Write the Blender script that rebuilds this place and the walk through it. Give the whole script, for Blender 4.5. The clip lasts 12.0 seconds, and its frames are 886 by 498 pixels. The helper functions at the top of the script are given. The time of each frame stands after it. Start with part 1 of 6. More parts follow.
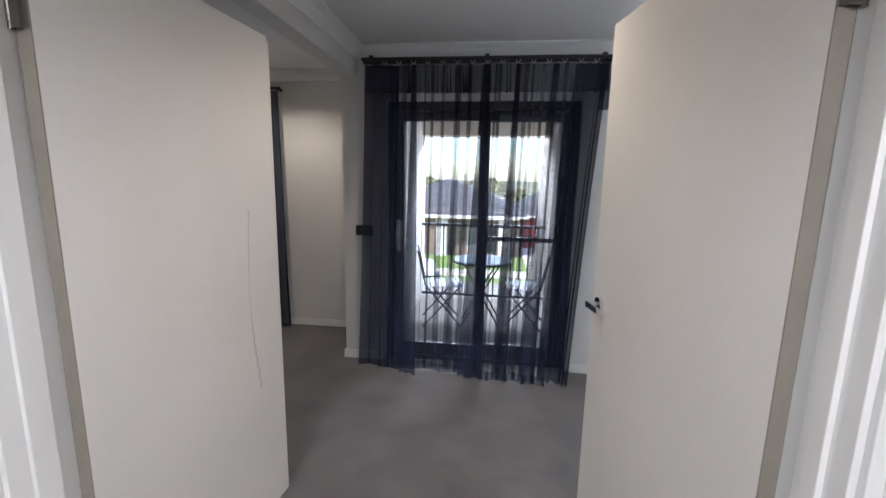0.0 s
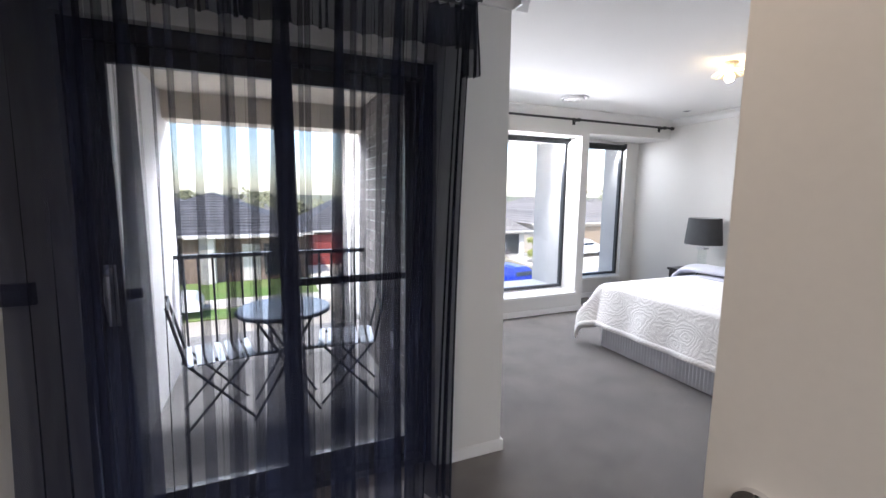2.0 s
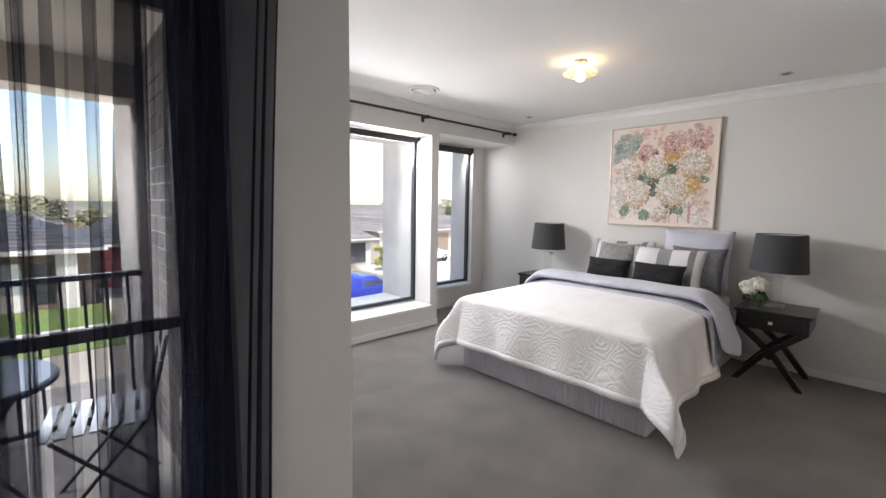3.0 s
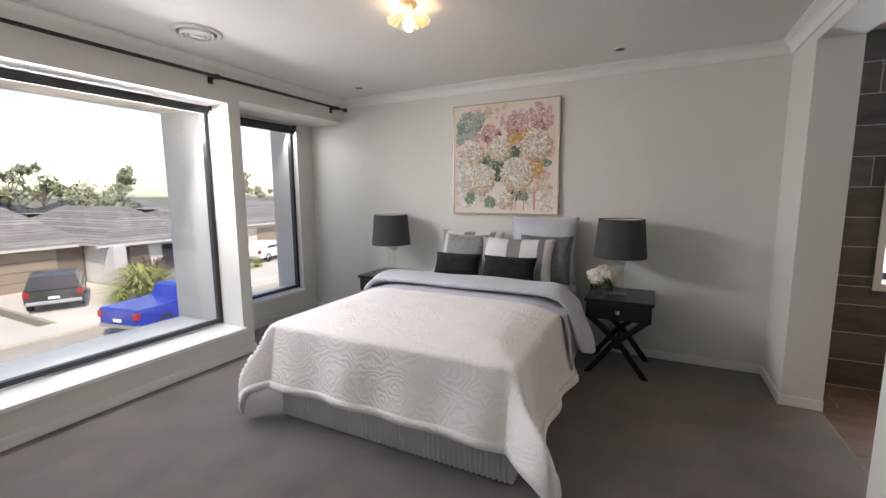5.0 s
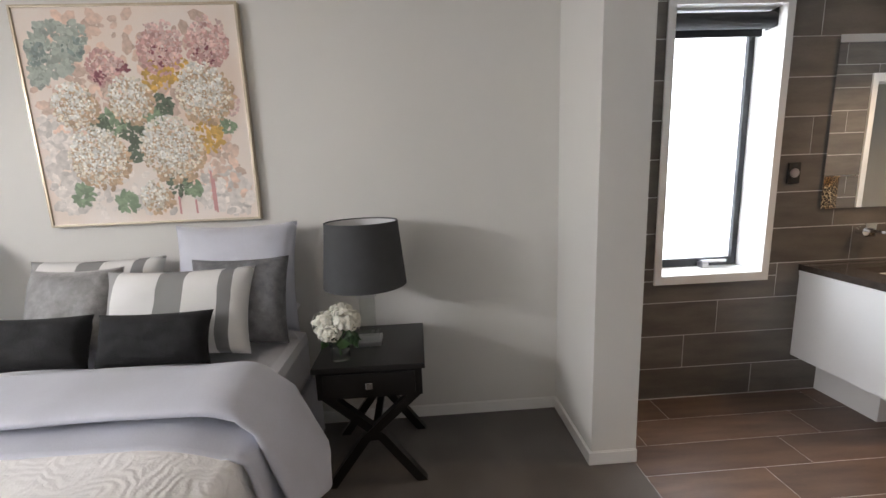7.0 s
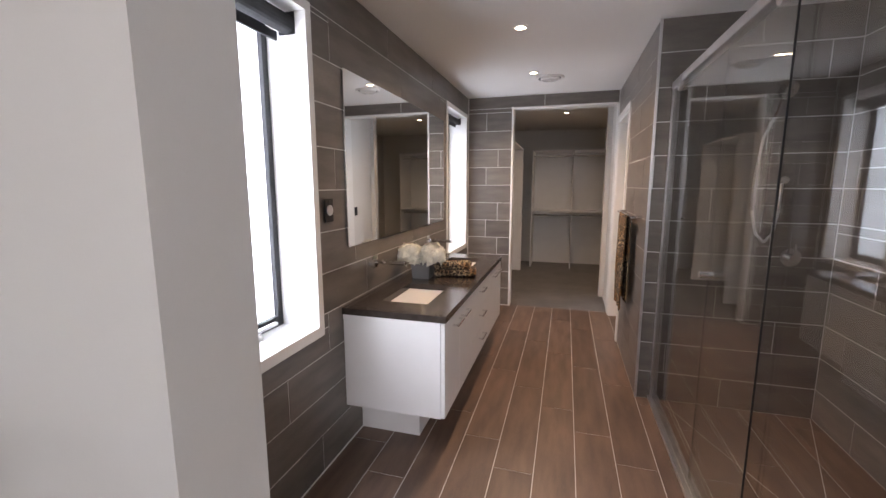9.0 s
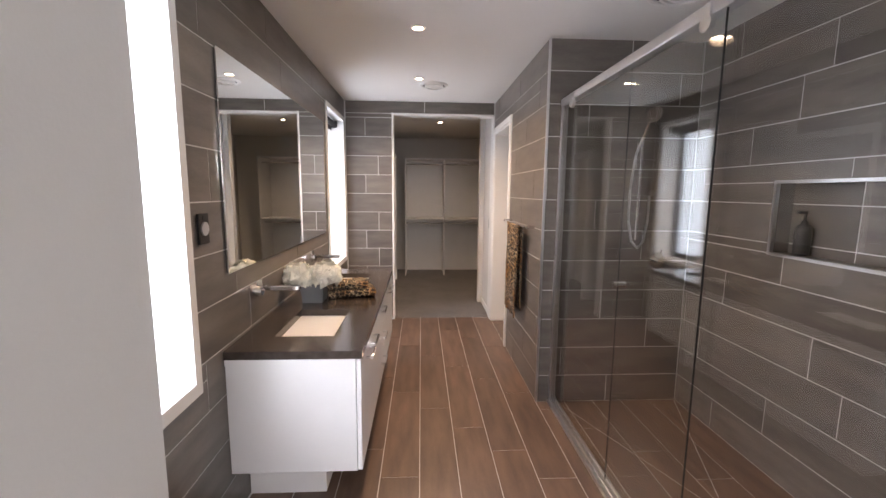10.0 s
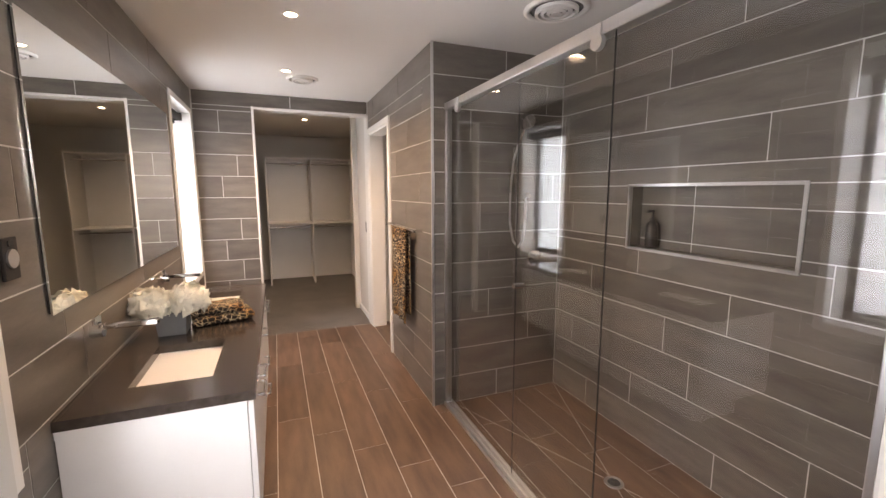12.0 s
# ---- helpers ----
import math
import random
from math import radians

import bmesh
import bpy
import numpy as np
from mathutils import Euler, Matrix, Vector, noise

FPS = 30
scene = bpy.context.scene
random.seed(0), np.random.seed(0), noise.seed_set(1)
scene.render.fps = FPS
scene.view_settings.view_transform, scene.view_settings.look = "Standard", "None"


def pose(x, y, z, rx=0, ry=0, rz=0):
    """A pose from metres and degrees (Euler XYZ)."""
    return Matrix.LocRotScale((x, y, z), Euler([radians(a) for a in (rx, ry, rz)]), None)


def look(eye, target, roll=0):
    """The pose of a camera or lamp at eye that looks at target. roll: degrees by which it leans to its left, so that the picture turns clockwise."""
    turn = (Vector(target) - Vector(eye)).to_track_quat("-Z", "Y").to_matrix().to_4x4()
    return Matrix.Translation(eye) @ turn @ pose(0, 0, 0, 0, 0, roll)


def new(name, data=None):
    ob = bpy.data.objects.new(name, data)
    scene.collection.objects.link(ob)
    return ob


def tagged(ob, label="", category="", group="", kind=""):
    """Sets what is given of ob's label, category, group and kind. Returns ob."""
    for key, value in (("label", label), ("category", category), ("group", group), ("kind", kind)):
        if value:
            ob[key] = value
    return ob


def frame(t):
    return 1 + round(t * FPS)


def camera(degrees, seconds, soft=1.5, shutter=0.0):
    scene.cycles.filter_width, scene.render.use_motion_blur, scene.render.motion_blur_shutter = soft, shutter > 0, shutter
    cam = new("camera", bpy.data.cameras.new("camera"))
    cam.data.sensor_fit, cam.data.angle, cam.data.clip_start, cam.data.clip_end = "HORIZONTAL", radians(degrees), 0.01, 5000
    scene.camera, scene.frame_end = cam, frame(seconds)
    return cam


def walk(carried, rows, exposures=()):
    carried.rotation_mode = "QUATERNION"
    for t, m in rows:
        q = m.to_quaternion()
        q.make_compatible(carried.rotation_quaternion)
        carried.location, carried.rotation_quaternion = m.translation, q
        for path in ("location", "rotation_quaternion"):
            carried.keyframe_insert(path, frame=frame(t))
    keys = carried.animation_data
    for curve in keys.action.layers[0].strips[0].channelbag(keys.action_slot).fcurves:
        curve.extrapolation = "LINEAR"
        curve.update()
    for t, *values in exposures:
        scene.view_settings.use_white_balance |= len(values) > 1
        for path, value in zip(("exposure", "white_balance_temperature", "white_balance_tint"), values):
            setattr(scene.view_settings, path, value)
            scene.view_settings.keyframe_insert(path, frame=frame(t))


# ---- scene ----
cam = camera(93.3, 12.0)
PATH = [
    (0, (0.013, 0.0, 1.498), (-0.219, 1.958, 1.165), 1.1),
    (0.5, (-0.137, 0.141, 1.472), (-0.121, 2.115, 1.151), 0.8),
    (1, (-0.262, 0.448, 1.445), (-0.025, 2.411, 1.146), 0.5),
    (1.5, (-0.229, 0.85, 1.457), (0.248, 2.772, 1.174), 0.4),
    (2, (-0.147, 1.285, 1.446), (0.615, 3.116, 1.188), 0.5),
    (2.5, (0.04, 1.644, 1.387), (1.097, 3.327, 1.162), 0.7),
    (3, (0.216, 1.883, 1.396), (1.586, 3.325, 1.185), 0.9),
    (3.5, (0.387, 2.08, 1.427), (1.975, 3.278, 1.218), 0.4),
    (5.5, (1.294, 2.233, 1.393), (3.092, 3.063, 1.11), -0.8),
    (6, (1.692, 2.245, 1.38), (3.541, 2.948, 1.081), -1.4),
    (6.5, (2.107, 2.265, 1.408), (4.037, 2.676, 1.081), -1.9),
    (7, (2.586, 2.183, 1.406), (4.55, 2.072, 1.047), -2.2),
    (7.5, (2.936, 2.077, 1.392), (4.759, 1.336, 1.034), -2.3),
    (9.5, (3.884, 1.826, 1.471), (4.044, -0.148, 1.192), 0.4),
    (10, (4.016, 1.698, 1.477), (3.911, -0.281, 1.206), 0.5),
    (10.5, (4.156, 1.591, 1.487), (3.852, -0.367, 1.22), 0.6),
    (11, (4.206, 1.562, 1.502), (3.764, -0.37, 1.232), 0.6),
    (11.5, (4.218, 1.537, 1.509), (3.631, -0.356, 1.239), 0.5),
    (12, (4.163, 1.545, 1.509), (3.431, -0.296, 1.236), -0.1),
]
EXPOSURES = [(0.0, 2.2, 5900, 14), (1.5, 2.05, 6000, 16), (2.5, 1.75, 6500, 17), (5.5, 1.2, 6900, 17), (7.5, 1.6, 6800, 15), (9.5, 1.72, 6700, 23), (10.5, 2.2, 7000, 20), (12.0, 2.15, 7500, 22)]
walk(cam, [(t, look(eye, target, roll)) for t, eye, target, roll in PATH], EXPOSURES)

# ---------------------------------------------------------------- world and light
world = bpy.data.worlds.new("sky")
scene.world = world
world.use_nodes = True
wn = world.node_tree
sky = wn.nodes.new("ShaderNodeTexSky")
sky.sky_type = "NISHITA"
sky.sun_disc = False
sky.sun_elevation = radians(52)
sky.sun_rotation = radians(215)
sky.dust_density = 1.0
wn.nodes["Background"].inputs["Strength"].default_value = 0.13
wn.links.new(sky.outputs["Color"], wn.nodes["Background"].inputs["Color"])
sun_data = bpy.data.lights.new("sun", "SUN")
sun_data.energy, sun_data.angle, sun_data.color = 2.2, radians(0.5), (1.0, 0.95, 0.88)
sun_dir = Vector((-0.5, -0.72, 1.12))
new("sun", sun_data).matrix_world = look(sun_dir * 30, (0, 0, 0))


def area_lamp(name, m, sx, sy, watts, color):
    d = bpy.data.lights.new(name, "AREA")
    d.shape, d.size, d.size_y, d.energy, d.color = "RECTANGLE", sx, sy, watts, color
    new(name, d).matrix_world = m


def spot_lamp(name, x, y, z, watts, color, deg=110):
    d = bpy.data.lights.new(name, "SPOT")
    d.energy, d.color, d.spot_size, d.spot_blend, d.shadow_soft_size = watts, color, radians(deg), 0.6, 0.04
    new(name, d).matrix_world = pose(x, y, z)


def bulb_lamp(name, x, y, z, watts, color, r=0.04):
    d = bpy.data.lights.new(name, "POINT")
    d.energy, d.color, d.shadow_soft_size = watts, color, r
    new(name, d).matrix_world = pose(x, y, z)


WARM = (1.0, 0.72, 0.45)
DAY = (0.86, 0.93, 1.0)
# daylight behind the two frosted bathroom panes
area_lamp("window_light_bath_1", look((5.16, 0.50, 1.47), (4.0, 0.50, 1.47)), 0.62, 1.36, 8.0, DAY)
area_lamp("window_light_bath_2", look((5.16, -2.5, 1.47), (4.0, -2.5, 1.47)), 0.72, 1.36, 4.5, DAY)
# sky light at the heads of the two bedroom windows
area_lamp("window_light_bedroom_1", look((2.41, 5.80, 2.01), (2.41, 2.4, 0.5)), 1.84, 0.26, 33, (0.93, 0.97, 1.0))
area_lamp("window_light_bedroom_2", look((4.19, 6.10, 2.07), (4.19, 3.4, 0.8)), 0.8, 0.18, 4, (0.93, 0.97, 1.0))
# sky light at the head of the balcony opening
area_lamp("window_light_balcony", look((-0.1, 5.60, 2.32), (-0.1, 4.4, 0.2)), 1.5, 0.5, 100, (0.90, 0.95, 1.0))

# ---------------------------------------------------------------- materials


def material(name, color, rough=0.6, metal=0.0, var=0.12, scale=6.0, fine=90.0, bump=0.1, color2=None,
             stretch=(1, 1, 1), island=False, spec=None, sheen=0.0, by_object=0.0):
    """Two scales of noise over a base colour, with fine relief."""
    m = bpy.data.materials.new(name)
    m.use_nodes = True
    n, l = m.node_tree.nodes, m.node_tree.links
    b = n["Principled BSDF"]
    b.inputs["Roughness"].default_value, b.inputs["Metallic"].default_value = rough, metal
    if spec is not None:
        b.inputs["Specular IOR Level"].default_value = spec
    if sheen:
        b.inputs["Sheen Weight"].default_value = sheen
    tc, mp = n.new("ShaderNodeTexCoord"), n.new("ShaderNodeMapping")
    l.new(tc.outputs["Object"], mp.inputs["Vector"])
    mp.inputs["Scale"].default_value = stretch
    if by_object:
        oi, mul = n.new("ShaderNodeObjectInfo"), n.new("ShaderNodeMath")
        mul.operation = "MULTIPLY"
        mul.inputs[1].default_value = 57.0
        l.new(oi.outputs["Random"], mul.inputs[0])
        l.new(mul.outputs[0], mp.inputs["Location"])
    big, small = n.new("ShaderNodeTexNoise"), n.new("ShaderNodeTexNoise")
    big.inputs["Scale"].default_value, small.inputs["Scale"].default_value = scale, fine
    big.inputs["Detail"].default_value = 5
    for t in (big, small):
        l.new(mp.outputs[0], t.inputs["Vector"])
    ramp = n.new("ShaderNodeValToRGB")
    c2 = color2 or tuple(max(0, c * (1 - 2.2 * var)) for c in color)
    ramp.color_ramp.elements[0].color, ramp.color_ramp.elements[1].color = (*c2, 1), (*color, 1)
    ramp.color_ramp.elements[0].position, ramp.color_ramp.elements[1].position = 0.3, 0.7
    add = n.new("ShaderNodeMath")
    add.operation = "MULTIPLY_ADD"
    l.new(small.outputs["Fac"], add.inputs[0])
    add.inputs[1].default_value = 0.25
    sub = n.new("ShaderNodeMath")
    sub.operation = "SUBTRACT"
    l.new(big.outputs["Fac"], sub.inputs[0])
    sub.inputs[1].default_value = 0.125
    l.new(sub.outputs[0], add.inputs[2])
    l.new(add.outputs[0], ramp.inputs[0])
    out = ramp.outputs[0]
    if island or by_object:
        src = n.new("ShaderNodeNewGeometry").outputs["Random Per Island"] if island else oi.outputs["Random"]
        hsv, mr = n.new("ShaderNodeHueSaturation"), n.new("ShaderNodeMapRange")
        k = by_object or 0.25
        mr.inputs["To Min"].default_value, mr.inputs["To Max"].default_value = 1 - k, 1 + k
        l.new(src, mr.inputs["Value"])
        l.new(mr.outputs[0], hsv.inputs["Value"])
        l.new(out, hsv.inputs["Color"])
        out = hsv.outputs[0]
    l.new(out, b.inputs["Base Color"])
    if bump:
        bp = n.new("ShaderNodeBump")
        bp.inputs["Strength"].default_value, bp.inputs["Distance"].default_value = bump, 0.004
        l.new(small.outputs["Fac"], bp.inputs["Height"])
        l.new(bp.outputs[0], b.inputs["Normal"])
    return m


def glass(name, tint=(1, 1, 1), rough=0.0):
    """Thin clear glass: transparent, with gloss rising at grazing angles."""
    m = bpy.data.materials.new(name)
    m.use_nodes = True
    n, l = m.node_tree.nodes, m.node_tree.links
    n.remove(n["Principled BSDF"])
    tr, gl, mix, lw, pw, fr = (n.new("ShaderNode" + s) for s in ("BsdfTransparent", "BsdfGlossy", "MixShader", "LayerWeight", "Math", "Math"))
    tr.inputs["Color"].default_value = (*tint, 1)
    gl.inputs["Roughness"].default_value = rough
    pw.operation, fr.operation = "POWER", "MULTIPLY_ADD"
    pw.inputs[1].default_value, fr.inputs[1].default_value, fr.inputs[2].default_value = 5.0, 0.95, 0.045
    lw.inputs["Blend"].default_value = 0.5
    l.new(lw.outputs["Facing"], pw.inputs[0])
    l.new(pw.outputs[0], fr.inputs[0])
    l.new(fr.outputs[0], mix.inputs[0])
    l.new(tr.outputs[0], mix.inputs[1])
    l.new(gl.outputs[0], mix.inputs[2])
    l.new(mix.outputs[0], n["Material Output"].inputs["Surface"])
    return m


def sheer(name, color, cover):
    """Woven net: part open, part cloth that lets light through."""
    m = bpy.data.materials.new(name)
    m.use_nodes = True
    n, l = m.node_tree.nodes, m.node_tree.links
    n.remove(n["Principled BSDF"])
    tr, df, tl, m1, m2 = (n.new("ShaderNode" + s) for s in ("BsdfTransparent", "BsdfDiffuse", "BsdfTranslucent", "MixShader", "MixShader"))
    no, mr = n.new("ShaderNodeTexNoise"), n.new("ShaderNodeMapRange")
    no.inputs["Scale"].default_value = 5
    mr.inputs["To Min"].default_value, mr.inputs["To Max"].default_value = cover - 0.08, cover + 0.08
    l.new(no.outputs["Fac"], mr.inputs["Value"])
    df.inputs["Color"].default_value = tl.inputs["Color"].default_value = (*color, 1)
    m1.inputs[0].default_value = 0.4
    l.new(df.outputs[0], m1.inputs[1])
    l.new(tl.outputs[0], m1.inputs[2])
    l.new(mr.outputs[0], m2.inputs[0])
    l.new(tr.outputs[0], m2.inputs[1])
    l.new(m1.outputs[0], m2.inputs[2])
    l.new(m2.outputs[0], n["Material Output"].inputs["Surface"])
    return m


def glow(name, color, strength):
    m = bpy.data.materials.new(name)
    m.use_nodes = True
    b = m.node_tree.nodes["Principled BSDF"]
    b.inputs["Base Color"].default_value = (*color, 1)
    b.inputs["Emission Color"].default_value = (*color, 1)
    b.inputs["Emission Strength"].default_value = strength
    return m


M_wall = material("wall_paint", (0.70, 0.685, 0.655), 0.75, var=0.02, scale=1.5, fine=220, bump=0.06)
M_ceil = material("ceiling_paint", (0.80, 0.79, 0.77), 0.85, var=0.015, scale=1.2, fine=200, bump=0.05)
M_trim = material("gloss_trim", (0.80, 0.79, 0.77), 0.35, var=0.02, scale=3, fine=120, bump=0.03)
M_door = material("door_paint", (0.74, 0.71, 0.66), 0.42, var=0.04, scale=1.6, fine=60, bump=0.04)
M_carpet = material("carpet", (0.128, 0.112, 0.102), 0.95, var=0.2, scale=3.2, fine=260, bump=0.9, sheen=0.3)
M_tile = material("wall_tile", (0.170, 0.150, 0.132), 0.28, color2=(0.105, 0.092, 0.082), scale=3.0, fine=40, bump=0.05, stretch=(1, 1, 5), by_object=0.13)
M_ftile = material("floor_tile", (0.175, 0.110, 0.078), 0.36, color2=(0.095, 0.061, 0.045), scale=2.6, fine=45, bump=0.06, stretch=(6, 1, 1), by_object=0.15)
M_grout = material("grout", (0.74, 0.73, 0.71), 0.85, var=0.1, scale=9, bump=0.1)
M_alu = material("dark_aluminium", (0.025, 0.027, 0.032), 0.42, var=0.1, bump=0.03)
M_chrome = material("chrome", (0.82, 0.82, 0.83), 0.08, 1.0, var=0.02, bump=0)
M_satin = material("satin_metal", (0.66, 0.66, 0.67), 0.28, 1.0, var=0.04, bump=0.02)
M_mirror = material("mirror_silver", (0.86, 0.88, 0.87), 0.0, 1.0, var=0.0, bump=0)
M_glass = glass("clear_glass", (0.97, 0.985, 0.98))
M_shglass = glass("shower_glass", (0.985, 0.992, 0.988))
M_lampglass = glass("lamp_glass", (0.95, 0.97, 0.96), 0.02)
M_sheer = sheer("black_sheer", (0.075, 0.085, 0.14), 0.13)
M_sheer_mid = sheer("black_sheer_layered", (0.05, 0.057, 0.095), 0.56)
M_sheer_dense = sheer("black_sheer_doubled", (0.038, 0.045, 0.082), 0.80)
M_black = material("black_lacquer", (0.014, 0.013, 0.013), 0.28, var=0.15, bump=0.04)
M_rubber = material("black_plastic", (0.018, 0.018, 0.019), 0.5, var=0.1, bump=0.03)
M_white = material("white_laminate", (0.80, 0.80, 0.80), 0.3, var=0.015, bump=0.02)
M_stone = material("dark_stone_top", (0.062, 0.050, 0.044), 0.16, var=0.2, scale=40, fine=300, bump=0.02)
M_ceramic = material("white_ceramic", (0.82, 0.80, 0.77), 0.12, var=0.01, bump=0)
M_cover = material("white_quilt", (0.80, 0.78, 0.77), 0.85, var=0.03, scale=8, fine=150, bump=0.35, sheen=0.2)
M_satincloth = material("lilac_grey_sateen", (0.52, 0.53, 0.60), 0.5, var=0.06, scale=5, fine=160, bump=0.12, sheen=0.3)
M_valance = material("grey_valance", (0.50, 0.50, 0.54), 0.8, var=0.05, scale=6, fine=140, bump=0.2)
M_sheet = material("pale_sheet", (0.68, 0.67, 0.70), 0.8, var=0.04, fine=140, bump=0.15)
M_greycloth = material("grey_brocade", (0.20, 0.20, 0.21), 0.7, color2=(0.11, 0.11, 0.12), scale=25, fine=200, bump=0.4)
M_silver = material("silver_grey_velvet", (0.27, 0.26, 0.26), 0.5, color2=(0.16, 0.155, 0.155), scale=30, fine=180, bump=0.4, sheen=0.4)
M_fur = material("black_fur", (0.009, 0.009, 0.011), 0.85, var=0.3, scale=30, fine=200, bump=1.0)
M_shade = material("charcoal_shade", (0.05, 0.052, 0.055), 0.8, var=0.06, scale=20, fine=300, bump=0.2)
M_shadein = material("shade_lining", (0.7, 0.7, 0.7), 0.8, var=0.03, bump=0.05)
M_dooredge = material("dark_door_edge", (0.27, 0.24, 0.20), 0.7, var=0.08, scale=5, fine=80, bump=0.1)
M_hinge = material("tarnished_steel", (0.22, 0.20, 0.18), 0.35, 0.8, var=0.15, scale=30, bump=0.05)
M_leaf = material("green_leaf", (0.05, 0.12, 0.035), 0.5, var=0.2, scale=20, bump=0.1, island=True)
M_petal = material("cream_petal", (0.80, 0.78, 0.68), 0.7, var=0.06, scale=30, bump=0.1, island=True)
M_petal.node_tree.nodes["Map Range"].inputs["To Min"].default_value = 0.85
M_petal.node_tree.nodes["Map Range"].inputs["To Max"].default_value = 1.05
M_greybox = material("grey_planter", (0.16, 0.165, 0.17), 0.7, var=0.08, bump=0.1)
M_gilt = material("champagne_frame", (0.55, 0.47, 0.36), 0.35, 0.7, var=0.08, scale=15, bump=0.05)
M_canvas = material("canvas_ground", (0.77, 0.63, 0.54), 0.75, color2=(0.78, 0.71, 0.66), scale=2.5, fine=160, bump=0.2)
M_render = material("cream_render", (0.66, 0.59, 0.50), 0.9, var=0.06, scale=3, fine=150, bump=0.3)
M_greyrender = material("grey_render", (0.55, 0.53, 0.52), 0.9, var=0.06, scale=3, fine=150, bump=0.3)
M_brick = material("dark_brick", (0.17, 0.145, 0.135), 0.85, var=0.2, scale=20, fine=120, bump=0.5, by_object=0.2)
M_mortar = material("pale_mortar", (0.42, 0.41, 0.40), 0.9, var=0.08, bump=0.2)
M_deck = material("weathered_deck", (0.50, 0.49, 0.50), 0.75, var=0.15, scale=6, fine=80, bump=0.3, stretch=(1, 8, 1), by_object=0.12)
M_grass = material("lawn", (0.10, 0.19, 0.035), 0.9, color2=(0.16, 0.19, 0.06), scale=0.8, fine=30, bump=0.8)
M_ground = material("suburban_ground", (0.13, 0.15, 0.08), 0.95, color2=(0.19, 0.17, 0.12), scale=0.05, fine=2, bump=0.3)
M_conc = material("pale_concrete", (0.58, 0.53, 0.45), 0.85, var=0.08, scale=0.6, fine=40, bump=0.2)
M_road = material("road_asphalt", (0.42, 0.37, 0.30), 0.9, var=0.1, scale=0.5, fine=60, bump=0.4)
M_roofdark = material("dark_roof_tile", (0.085, 0.083, 0.088), 0.8, var=0.15, scale=2, fine=30, bump=0.3, island=True)
M_roofgrey = material("grey_roof_tile", (0.24, 0.22, 0.205), 0.85, var=0.12, scale=2, fine=30, bump=0.3, island=True)
M_hbrick = material("house_brick", (0.20, 0.145, 0.115), 0.9, var=0.15, scale=4, fine=60, bump=0.4)
M_hlight = material("house_render", (0.58, 0.55, 0.51), 0.9, var=0.05, scale=2, bump=0.2)
M_red = material("red_garage_door", (0.22, 0.035, 0.03), 0.55, var=0.08, bump=0.05)
M_tan = material("tan_garage_door", (0.30, 0.23, 0.165), 0.6, var=0.06, bump=0.05)
M_dkglass = material("dark_window_glass", (0.02, 0.025, 0.03), 0.08, var=0.05, bump=0)
M_blue = material("blue_car_paint", (0.012, 0.035, 0.33), 0.22, var=0.04, bump=0)
M_carblack = material("charcoal_car_paint", (0.028, 0.026, 0.026), 0.25, var=0.05, bump=0)
M_carwhite = material("white_car_paint", (0.78, 0.78, 0.78), 0.25, var=0.02, bump=0)
M_tyre = material("tyre_rubber", (0.02, 0.02, 0.02), 0.85, var=0.1, bump=0.2)
M_tail = material("red_tail_lamp", (0.35, 0.01, 0.01), 0.2, var=0.05, bump=0)
M_bark = material("bark", (0.16, 0.12, 0.09), 0.9, var=0.2, bump=0.6)
M_gum = material("gum_foliage", (0.25, 0.25, 0.14), 0.8, var=0.2, scale=1, bump=0, island=True)
M_lime = material("lime_foliage", (0.32, 0.34, 0.07), 0.7, var=0.15, scale=3, bump=0, island=True)
M_rust = material("bronze_foliage", (0.12, 0.05, 0.04), 0.7, var=0.2, scale=3, bump=0, island=True)
M_tabletop = material("blue_grey_enamel", (0.07, 0.10, 0.16), 0.4, var=0.08, bump=0.03)
M_slatpaint = material("pale_slat_paint", (0.42, 0.45, 0.50), 0.5, var=0.08, bump=0.05)
M_glow = glow("lamp_glow", (1.0, 0.80, 0.55), 14.0)
M_bulb = glow("bulb_glow", (1.0, 0.86, 0.62), 22.0)


def frosted(name, color=(0.92, 0.94, 0.95)):
    m = bpy.data.materials.new(name)
    m.use_nodes = True
    n, l = m.node_tree.nodes, m.node_tree.links
    n.remove(n["Principled BSDF"])
    tl, gl, mix = n.new("ShaderNodeBsdfTranslucent"), n.new("ShaderNodeBsdfGlossy"), n.new("ShaderNodeMixShader")
    tl.inputs["Color"].default_value = (*color, 1)
    gl.inputs["Roughness"].default_value = 0.35
    mix.inputs[0].default_value = 0.06
    l.new(tl.outputs[0], mix.inputs[1])
    l.new(gl.outputs[0], mix.inputs[2])
    l.new(mix.outputs[0], n["Material Output"].inputs["Surface"])
    return m


M_frost = frosted("frosted_glass")
M_opal = frosted("opal_glass", (0.9, 0.8, 0.6))


